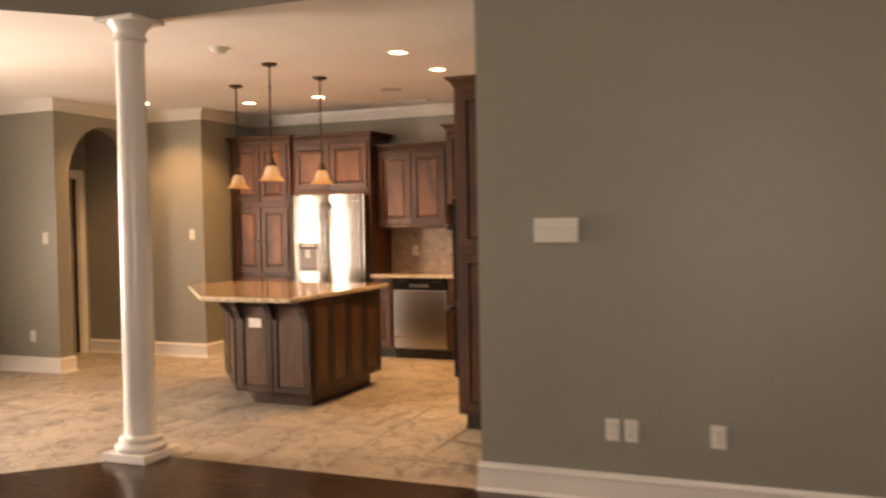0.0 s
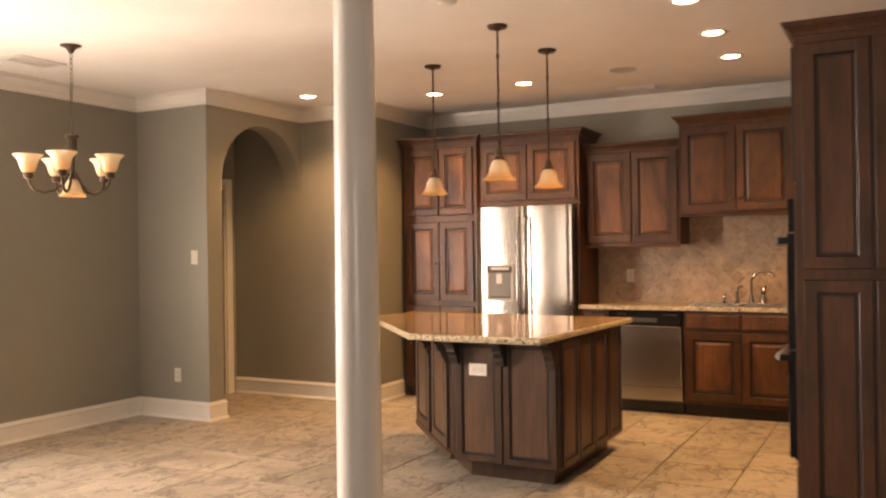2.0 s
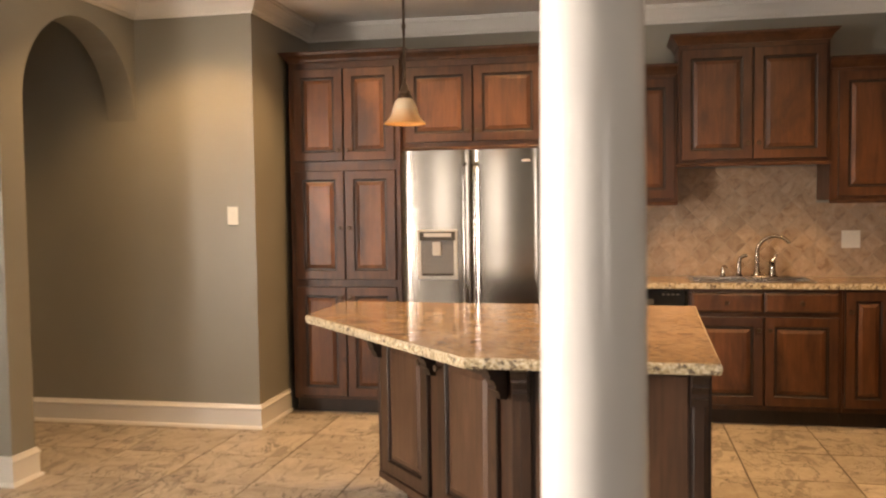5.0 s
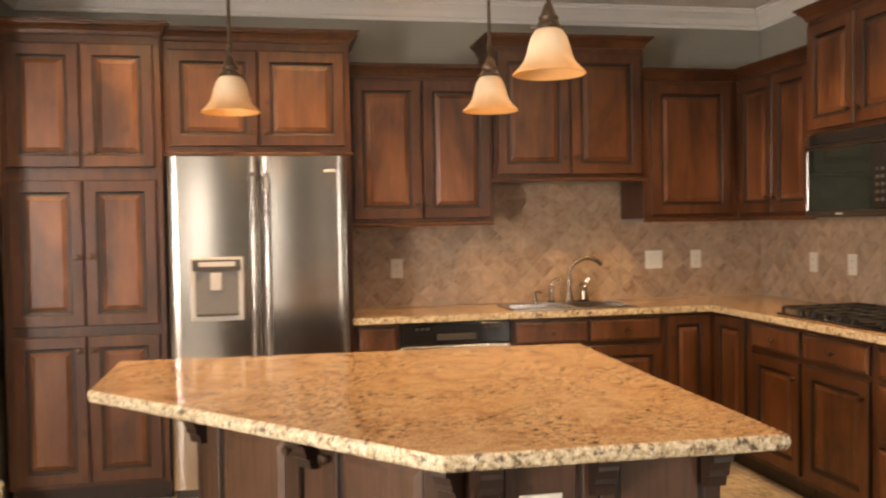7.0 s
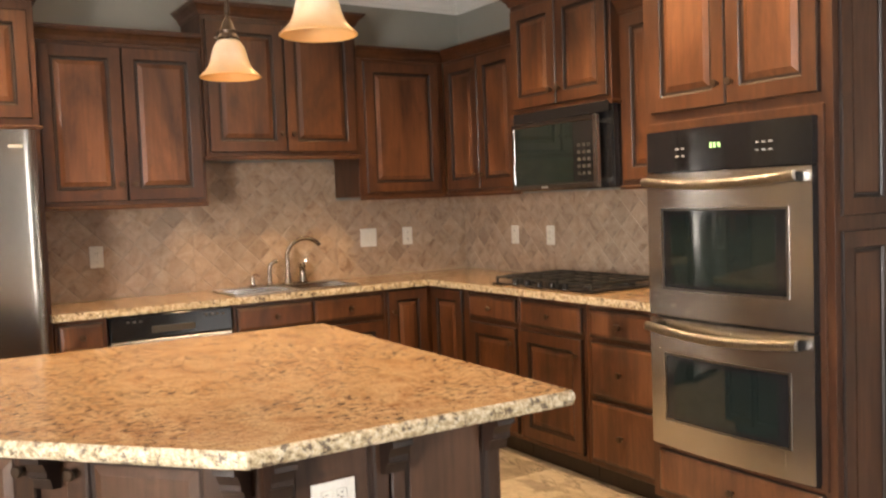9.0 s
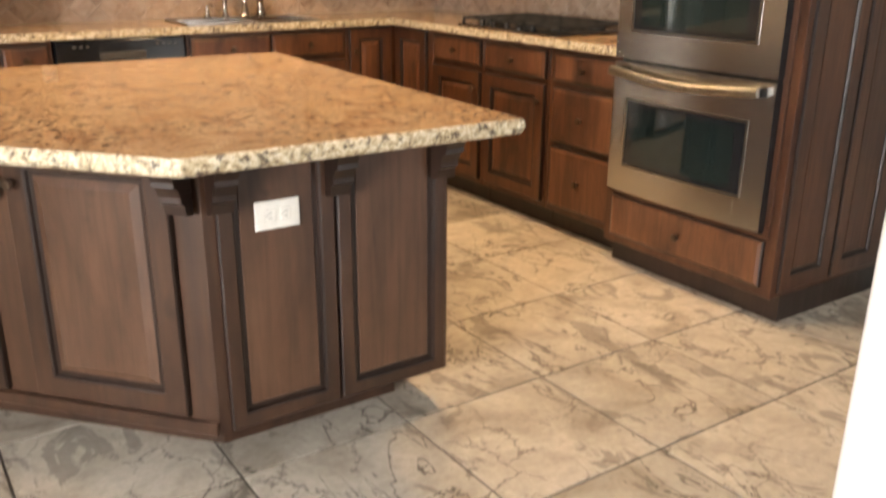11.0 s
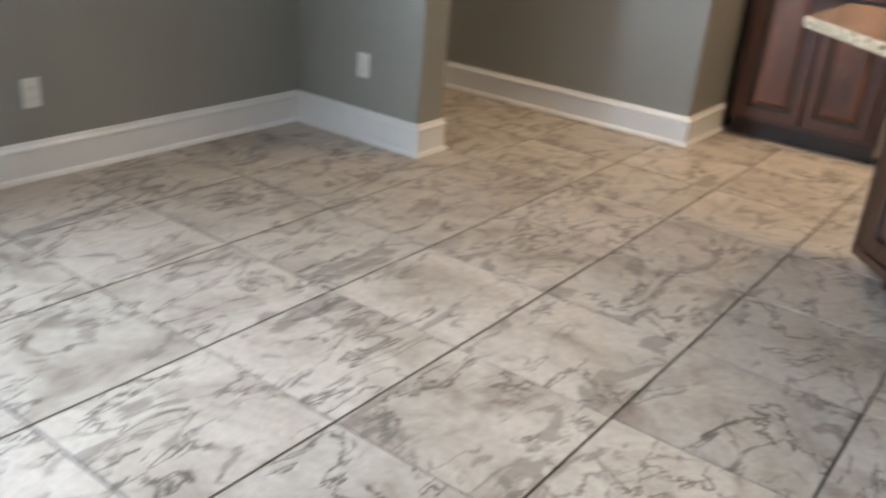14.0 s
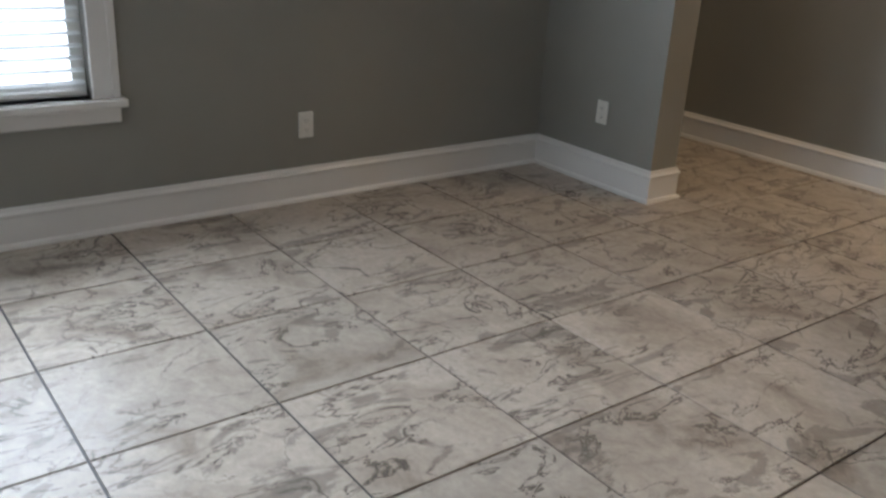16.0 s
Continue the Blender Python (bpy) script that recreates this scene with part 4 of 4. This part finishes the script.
OB = "white wall outlet"
outlet("wall_outlet", pose(-2.0, SHORT, 0.367), OB + " low on the short dining wall")
outlet("wall_outlet", pose(LEFT, -3.108, 0.345, 0, 0, 90), OB + " low on the long dining wall")
outlet("wall_outlet", pose(4.311, LINE, 0.378), OB + " beside a blank plate on the living room wall")
outlet("wall_outlet", pose(4.406, LINE, 0.378), "white cable plate beside an outlet")
outlet("wall_outlet", pose(4.826, LINE, 0.378), OB + " alone on the living room wall")
outlet("wall_outlet", pose(1.258, BACK - 0.012, 1.14), "ivory outlet on the tiled splashback")
outlet("light_switch", pose(2.915, BACK - 0.012, 1.153), "ivory double switch on the tiled splashback", 0.116, kind="light switch")
outlet("wall_outlet", pose(3.205, BACK - 0.012, 1.150), "ivory outlet on the tiled splashback corner")
outlet("wall_outlet", pose(RIGHT - 0.012, 0.02, 1.14, 0, 0, -90), "ivory outlet on the side splashback")
outlet("wall_outlet", pose(RIGHT - 0.012, -0.33, 1.14, 0, 0, -90), "white outlet on the side splashback")
outlet("light_switch", pose(-1.795, SHORT, 1.36), "white light switch on the short wall", kind="light switch")
outlet("light_switch", pose(-1.0, HALL, 1.364), "white light switch on the hall wall", kind="light switch")
outlet("wall_outlet", pose(1.196, FY - 0.007, 0.675), "white horizontal outlet on the island panel", turned=True)
cp = thing("control_panel", pose(4.035, LINE, 1.397), "white rectangular wall control panel", "control panel")
part("cover", boxed(-0.118, 0.118, -0.028, 0, -0.064, 0.064, 0.006, seg=2), M_PLASTIC, cp)
part("seam", boxed(-0.116, 0.116, -0.0288, -0.0275, 0.006, 0.0085), M_GREY, cp)


# ---- ceiling things ----
def bell(r, h, up=False):
    """A flared glass shade, mouth at z = 0 (or upwards)."""
    prof = [(1.0, 0.0), (0.95, 0.05), (0.83, 0.14), (0.70, 0.27), (0.62, 0.43), (0.57, 0.60), (0.50, 0.78), (0.38, 0.93), (0.22, 1.0)]
    outer = [(r * a, h * b) for a, b in prof]
    inner = [(r * a - 0.003, h * b - 0.002) for a, b in prof[::-1]]
    pts = outer + inner + [outer[0]]
    if up:
        pts = [(a, h - b) for a, b in pts]
    return lathe(pts, steps=32)


def pendant(x, y, z):
    p = thing("pendant_light", pose(x, y, z), "bronze rod pendant with amber glass bell shade", "pendant light", "pendants above the island")
    sh_ = part("shade", bell(0.100, 0.125), M_AMBER, p, "amber alabaster glass shade", True)
    part("bulb", lathe([(0, 0.015), (0.018, 0.022), (0.028, 0.045), (0.024, 0.070), (0.014, 0.095), (0.014, 0.12), (0, 0.12)], steps=16), M_PLASTIC, p, "", True)
    part("socket", lathe([(0, 0.118), (0.030, 0.118), (0.034, 0.128), (0.030, 0.138), (0.026, 0.142), (0.028, 0.152), (0.022, 0.160), (0.016, 0.175), (0.010, 0.190), (0, 0.192)], steps=20), M_BRONZE, p, "", True)
    for a in range(3):
        an = a * 2.1 + 0.4
        part("thumb_screw", tube([(0.030 * math.cos(an), 0.030 * math.sin(an), 0.130), (0.048 * math.cos(an), 0.048 * math.sin(an), 0.130)], 0.004, steps=8), M_BRONZE, p)
    top = CEIL - z
    part("rod", tube([(0, 0, 0.185), (0, 0, top - 0.012)], 0.0062), M_BRONZE, p)
    for zz in (0.22, 0.46, 0.75):
        part("coupling", lathe([(0.006, zz - 0.016), (0.010, zz - 0.010), (0.010, zz + 0.010), (0.006, zz + 0.016)], steps=12), M_BRONZE, p)
    part("canopy", lathe([(0, top - 0.032), (0.014, top - 0.032), (0.020, top - 0.024), (0.055, top - 0.018), (0.062, top - 0.008), (0.062, top - 0.001), (0, top - 0.001)], steps=24), M_BRONZE, p, "", True)


for x, y, z in ((0.405, -1.53, 1.800), (1.310, -1.560, 1.808), (1.284, -2.318, 1.808)):
    pendant(x, y, z)

for cx, cy in CANS:
    c = thing("recessed_light", pose(cx, cy, CEIL), "lit recessed ceiling light with white trim ring", "recessed light", "recessed ceiling lights")
    part("trim_ring", lathe([(0.062, -0.003), (0.070, -0.008), (0.088, -0.006), (0.094, -0.0005), (0.062, -0.0005)], steps=28), M_TRIM, c, "", True)
    part("bulb", lathe([(0, -0.004), (0.055, -0.004), (0.061, -0.001), (0, -0.001)], steps=24), M_CAN, c, "glowing warm bulb face")

sm = thing("smoke_detector", pose(1.30, -3.0, CEIL), "round white smoke detector on the ceiling", "smoke detector")
part("body", lathe([(0, -0.045), (0.035, -0.045), (0.05, -0.035), (0.062, -0.012), (0.075, -0.010), (0.078, -0.001), (0, -0.001)], steps=28), M_PLASTIC, sm, "", True)
sp = thing("ceiling_speaker", pose(1.57, -0.635, CEIL), "round white ceiling speaker grille", "ceiling speaker")
part("grille", lathe([(0, -0.006), (0.085, -0.006), (0.10, -0.004), (0.105, -0.0005), (0, -0.0005)], steps=28), M_GREY, sp, "", True)


def vent(m, w, d, label):
    v = thing("ceiling_vent", m, label, "ceiling vent")
    bm = bmesh.new()
    for a, b, c, e in ((-w / 2, w / 2, -d / 2, -d / 2 + 0.025), (-w / 2, w / 2, d / 2 - 0.025, d / 2), (-w / 2, -w / 2 + 0.025, -d / 2 + 0.025, d / 2 - 0.025), (w / 2 - 0.025, w / 2, -d / 2 + 0.025, d / 2 - 0.025)):
        box(bm, a, b, c, e, -0.010, -0.001, 0.002)
    part("frame", bm, M_TRIM, v)
    part("backing", boxed(-w / 2 + 0.025, w / 2 - 0.025, -d / 2 + 0.025, d / 2 - 0.025, -0.003, -0.001), M_SLOT, v)
    n = int((d - 0.05) / 0.016)
    for i in range(n):
        y = -d / 2 + 0.033 + i * 0.016
        bm = boxed(-w / 2 + 0.025, w / 2 - 0.025, y - 0.004, y + 0.004, -0.008, -0.0065)
        part("slat", bm, M_TRIM, v)


vent(pose(1.466, 0.155, CEIL), 0.32, 0.16, "white louvred ceiling vent near the kitchen wall")
vent(pose(-1.888, -3.12, CEIL, 0, 0, 90), 0.36, 0.22, "white louvred ceiling vent above the dining area")

# chandelier
ch = thing("chandelier", pose(-1.29, -3.30, -0.012), "bronze five-arm chandelier with amber glass shades", "chandelier")
part("canopy", lathe([(0, 2.705), (0.012, 2.705), (0.03, 2.735), (0.062, 2.748), (0.066, CEIL + 0.011), (0, CEIL + 0.011)], steps=24), M_BRONZE, ch, "", True)
for i in range(16):
    z = 2.19 + i * 0.032
    ring = [(0.010 * math.cos(a), 0.0, z + 0.017 + 0.021 * math.sin(a)) for a in (2 * math.pi * k / 10 for k in range(11))]
    if i % 2:
        ring = [(0.0, x, zz) for x, _, zz in ring]
    part("chain_link", tube(ring, 0.0026, steps=6), M_BRONZE, ch)
part("stem", lathe([(0, 1.80), (0.02, 1.81), (0.03, 1.84), (0.018, 1.87), (0.014, 1.90), (0.014, 2.05), (0.030, 2.06), (0.033, 2.075), (0.030, 2.085), (0.030, 2.15), (0.042, 2.16), (0.042, 2.175), (0.012, 2.185), (0.006, 2.20), (0, 2.20)], steps=20), M_BRONZE, ch, "", True)
for k in range(5):
    a = math.radians(20 + 72 * k)
    ux, uy = math.cos(a), math.sin(a)
    arm = part("arm", tube([(ux * r, uy * r, z) for r, z in ((0.02, 1.93), (0.06, 1.86), (0.11, 1.815), (0.17, 1.80), (0.22, 1.815), (0.25, 1.85), (0.258, 1.895))], 0.0085), M_BRONZE, ch, "", True)
    part("cup", lathe([(0.010, 1.885), (0.026, 1.892), (0.030, 1.91), (0.024, 1.935), (0, 1.935)], steps=16, at=(ux * 0.258, uy * 0.258, 0)), M_BRONZE, arm, "", True)
    s = part("shade", bell(0.092, 0.115, True), M_AMBER, ch, "amber glass bowl shade", True)
    s.location = (ux * 0.258, uy * 0.258, 1.925)
s = part("shade", bell(0.085, 0.11), M_AMBER, ch, "amber glass bell shade facing down", True)
s.location = (0, 0, 1.78)


# ---- sink, tap, hob ----
sk = thing("sink", pose(2.235, 0.3175, TOP), "stainless drop-in double-bowl kitchen sink", "sink")
bm = bmesh.new()
xs, ys = [-0.375, -0.350, -0.015, 0.015, 0.350, 0.375], [-0.186, -0.165, 0.125, 0.2]
slab_cells(xs, ys, {(i, j) for i in range(5) for j in range(3)} - {(1, 1), (3, 1)}, 0.0005, 0.006, bm)
part("rim", bm, [M_OVENBAR, M_OVENBAR], sk)
for a, b in ((-0.350, -0.015), (0.015, 0.350)):
    bm = bmesh.new()
    top = [bm.verts.new(p) for p in ((a, -0.165, 0.004), (b, -0.165, 0.004), (b, 0.125, 0.004), (a, 0.125, 0.004))]
    low = [bm.verts.new(p) for p in ((a + 0.02, -0.145, -0.17), (b - 0.02, -0.145, -0.17), (b - 0.02, 0.105, -0.17), (a + 0.02, 0.105, -0.17))]
    for i in range(4):
        bm.faces.new((top[i], top[(i + 1) % 4], low[(i + 1) % 4], low[i]))
    bm.faces.new(low)
    part("bowl", bm, M_STEEL, sk)
tap = thing("kitchen_tap", pose(2.31, 0.485, TOP + 0.006), "satin nickel gooseneck tap with one lever", "tap")
part("base_plate", boxed(-0.035, 0.125, -0.028, 0.028, 0, 0.012, 0.006, seg=2), M_CHROME, tap, "", True)
neck = [(0, 0, 0.01), (0, 0, 0.08), (0, 0, 0.15)] + [(0.105 - 0.105 * math.cos(math.pi * i / 16), -0.06 * i / 16, 0.165 + 0.105 * math.sin(math.pi * i / 16)) for i in range(14)]
part("spout", tube(neck, 0.0125, steps=14), M_CHROME, tap, "arched spout", True)
part("spout_collar", lathe([(0.024, 0.012), (0.024, 0.028), (0.018, 0.04), (0.014, 0.07), (0, 0.07)], steps=16), M_CHROME, tap, "", True)
h = part("handle", lathe([(0.026, 0.012), (0.026, 0.03), (0.020, 0.05), (0.019, 0.085), (0.024, 0.10), (0.014, 0.118), (0, 0.12)], steps=16, at=(0.095, 0, 0)), M_CHROME, tap, "", True)
part("lever", tube([(0.095, 0, 0.105), (0.115, -0.01, 0.135), (0.118, -0.012, 0.15)], 0.008), M_CHROME, h)
spr = thing("side_sprayer", pose(2.195, 0.485, TOP + 0.006), "satin nickel side sprayer beside the tap", "sprayer")
part("body", lathe([(0, 0), (0.022, 0), (0.022, 0.012), (0.014, 0.02), (0.012, 0.07), (0.013, 0.10), (0, 0.10)], steps=16), M_CHROME, spr, "", True)
part("head", tube([(0, 0, 0.09), (0.006, -0.004, 0.125), (0.030, -0.010, 0.143), (0.050, -0.012, 0.142)], 0.012), M_CHROME, spr, "", True)
soap = thing("soap_dispenser", pose(2.09, 0.485, TOP + 0.006), "short satin nickel soap dispenser beside the sprayer", "soap dispenser")
part("body", lathe([(0, 0), (0.022, 0), (0.022, 0.010), (0.013, 0.018), (0.011, 0.05), (0, 0.05)], steps=16), M_CHROME, soap, "", True)
part("pump", tube([(0, 0, 0.045), (0, 0, 0.068), (0.012, -0.02, 0.074), (0.02, -0.05, 0.066)], 0.007), M_CHROME, soap, "", True)

hob = thing("gas_cooktop", pose(3.345, -0.90, TOP), "black gas cooktop with cast-iron grates", "cooktop")
part("plate", boxed(-0.25, 0.25, -0.40, 0.40, 0, 0.012, 0.005, seg=2), M_BLACK, hob, "", True)
for gx0, gx1, gy0, gy1 in ((-0.23, 0.23, -0.385, -0.135), (-0.23, 0.23, -0.125, 0.125), (-0.23, 0.23, 0.135, 0.385)):
    bm = bmesh.new()
    for a, b, c, d in ((gx0, gx1, gy0, gy0 + 0.012), (gx0, gx1, gy1 - 0.012, gy1), (gx0, gx0 + 0.012, gy0, gy1), (gx1 - 0.012, gx1, gy0, gy1), (gx0, gx1, (gy0 + gy1) / 2 - 0.006, (gy0 + gy1) / 2 + 0.006)):
        box(bm, a, b, c, d, 0.034, 0.046, 0.002)
    for k in range(1, 4):
        x = gx0 + (gx1 - gx0) * k / 4
        box(bm, x - 0.006, x + 0.006, gy0, gy1, 0.036, 0.048, 0.002)
    for x in (gx0 + 0.006, gx1 - 0.006):
        for y in (gy0 + 0.006, gy1 - 0.006):
            box(bm, x - 0.006, x + 0.006, y - 0.006, y + 0.006, 0.012, 0.036)
    part("grate", bm, M_IRON, hob)
for x, y in ((-0.11, -0.26), (0.12, -0.26), (0, 0), (-0.11, 0.26), (0.12, 0.26)):
    part("burner", lathe([(0.045, 0.012), (0.045, 0.02), (0.032, 0.022), (0.032, 0.032), (0, 0.033)], steps=20, at=(x, y, 0)), M_IRON, hob, "", True)
for k in range(5):
    part("knob", lathe([(0.018, 0.012), (0.017, 0.034), (0.014, 0.038), (0, 0.038)], steps=14, at=(-0.236, -0.2 + k * 0.1, 0)), M_BLACK, hob, "", True)


# ---- splashback tiles ----
def splash(name, m, w, h, holes, label):
    """Diagonal stone tiles down to the worktop: local x along the wall, z up."""
    base = thing(name, m, label, "splashback", kind="structure")
    bed = bmesh.new()
    for a, b, top in holes:
        box(bed, a, b, -0.0078, -0.0005, 0, top)
    part("grout", bed, M_GROUT2, base)
    s = 0.102
    half = s / math.sqrt(2)
    shared = {}

    def put(poly, key=None):
        if area(poly) < 2e-4:
            return
        if key and key in shared:
            ob = new("tile", shared[key])
            ob.parent = base
        else:
            cx, cz = sum(p[0] for p in poly) / len(poly), sum(p[1] for p in poly) / len(poly)
            bm = bmesh.new()
            lo = [bm.verts.new((x - cx, -0.003, z - cz)) for x, z in poly]
            sh_ = lambda v, c, k: c + (v - c) * k
            mid = [bm.verts.new((sh_(x, cx, 0.985) - cx, -0.0085, sh_(z, cz, 0.985) - cz)) for x, z in poly]
            hi = [bm.verts.new((sh_(x, cx, 0.95) - cx, -0.0105, sh_(z, cz, 0.95) - cz)) for x, z in poly]
            n = len(poly)
            for a, b in ((lo, mid), (mid, hi)):
                for i in range(n):
                    bm.faces.new((a[i], a[(i + 1) % n], b[(i + 1) % n], b[i]))
            bm.faces.new(hi)
            ob = part("tile", bm, M_SPLASH, base)
            if key:
                shared[key] = ob.data
        ob.location = (sum(p[0] for p in poly) / len(poly), 0, sum(p[1] for p in poly) / len(poly))

    def shrink(poly, g=0.98):
        cx, cz = sum(p[0] for p in poly) / len(poly), sum(p[1] for p in poly) / len(poly)
        return [(cx + (x - cx) * g, cz + (z - cz) * g) for x, z in poly]
    for a, b, top in holes:
        rows = int((top - 0.004) / half) + 2
        for r in range(rows):
            z = 0.004 + r * half
            k0, k1 = int(a / (2 * half)) - 1, int(b / (2 * half)) + 2
            for k in range(k0, k1):
                x = 2 * half * k + (half if r % 2 else 0)
                poly = [(x - half, z), (x, z - half), (x + half, z), (x, z + half)]
                full = x - half >= a and x + half <= b and z - half >= 0.004 and z + half <= top
                p = poly
                for q in ((-1, 0, -a), (1, 0, b), (0, -1, -0.004), (0, 1, top)):
                    p = clip(p, *q)
                put(shrink(p) if len(p) > 2 else p, "full" if full else None)
    return base


splash("splashback_back", pose(0.958, BACK, TOP), RIGHT - 0.99, 0.5, [(0, 0.83, 0.493), (0.83, 1.742, 0.737), (1.742, RIGHT - 0.965, 0.493)], "tumbled travertine splashback laid diagonally behind the sink")
splash("splashback_side", pose(RIGHT, BACK - 0.012, TOP, 0, 0, -90), 2.34, 0.5, [(0, 2.372, 0.493)], "tumbled travertine splashback laid diagonally behind the cooktop")

# ---- floor tiles ----
P = 0.5
XO, YO, GAP = 0.05, 0.01, 0.004
shared_tile = None
for i in range(-9, 8):
    for j in range(-12, 3):
        x0, y0 = XO + i * P + GAP, YO + j * P + GAP
        sq = [(x0, y0), (x0 + P - 2 * GAP, y0), (x0 + P - 2 * GAP, y0 + P - 2 * GAP), (x0, y0 + P - 2 * GAP)]
        whole = sq
        for q in ((-1, 0, -LEFT if y0 < SHORT else 3.9), (1, 0, RIGHT), (0, 1, BACK), (0, -1, -DIN_Y)):
            whole = clip(whole, *q)
        pieces = [whole]
        if whole and max(x - y for x, y in whole) > DIAG and min(y for x, y in whole) < LINE:
            pieces = [clip(whole, 0, -1, -LINE), clip(clip(whole, 0, 1, LINE), 1, -1, DIAG)]
        for poly in pieces:
            if area(poly) < 1e-3:
                continue
            full = area(poly) > (P - 2 * GAP) ** 2 - 1e-6
            cx, cy = x0 + P / 2 - GAP, y0 + P / 2 - GAP
            if full and shared_tile:
                ob = new("tile", shared_tile)
                ob.parent = tile_bed
            else:
                bm = bmesh.new()
                n = len(poly)
                lo = [bm.verts.new((x - cx, y - cy, -0.006)) for x, y in poly]
                mx, my = sum(p[0] for p in poly) / n, sum(p[1] for p in poly) / n
                md = [bm.verts.new((x - cx, y - cy, -0.0006)) for x, y in poly]
                hi = [bm.verts.new((x - cx + (0.0006 if x < mx else -0.0006), y - cy + (0.0006 if y < my else -0.0006), 0.0)) for x, y in poly]
                for a, b in ((lo, md), (md, hi)):
                    for k in range(n):
                        bm.faces.new((a[k], a[(k + 1) % n], b[(k + 1) % n], b[k]))
                bm.faces.new(hi)
                ob = part("tile", bm, M_TILE, tile_bed)
                if full:
                    shared_tile = ob.data
            ob.location = (cx, cy, 0)

# ---- wooden boards of the living room ----
boards = structure("floor_living", boxed(LEFT, FAR_X, FAR_Y, LINE, -0.006, -0.0045), M_SLOT, "dark stained wooden floor boards", "floor")
rng = random.Random(7)
BW = 0.125
rest = bmesh.new()
for r in range(50):
    y1 = LINE - 0.002 - r * BW
    x = LEFT + rng.uniform(-1.2, 0)
    while x < FAR_X:
        ln = rng.uniform(0.9, 1.9)
        poly = [(x + 0.001, y1 - BW + 0.001), (x + ln - 0.001, y1 - BW + 0.001), (x + ln - 0.001, y1 - 0.001), (x + 0.001, y1 - 0.001)]
        for q in ((-1, 1, -DIAG if y1 > DIN_Y else 99.0), (-1, 0, -LEFT), (1, 0, FAR_X)):
            poly = clip(poly, *q) if poly else poly
        if area(poly) > 1e-3:
            if r < 26:
                bm = prism([(a - x, b - y1) for a, b in poly], -0.004, 0.001)
                ob = part("board", bm, M_BOARD, boards)
                ob.location = (x, y1, 0)
            else:
                prism(poly, -0.004, 0.001, rest)
        x += ln
tagged(part("board_rest", rest, M_BOARD, boards), kind="stuff")
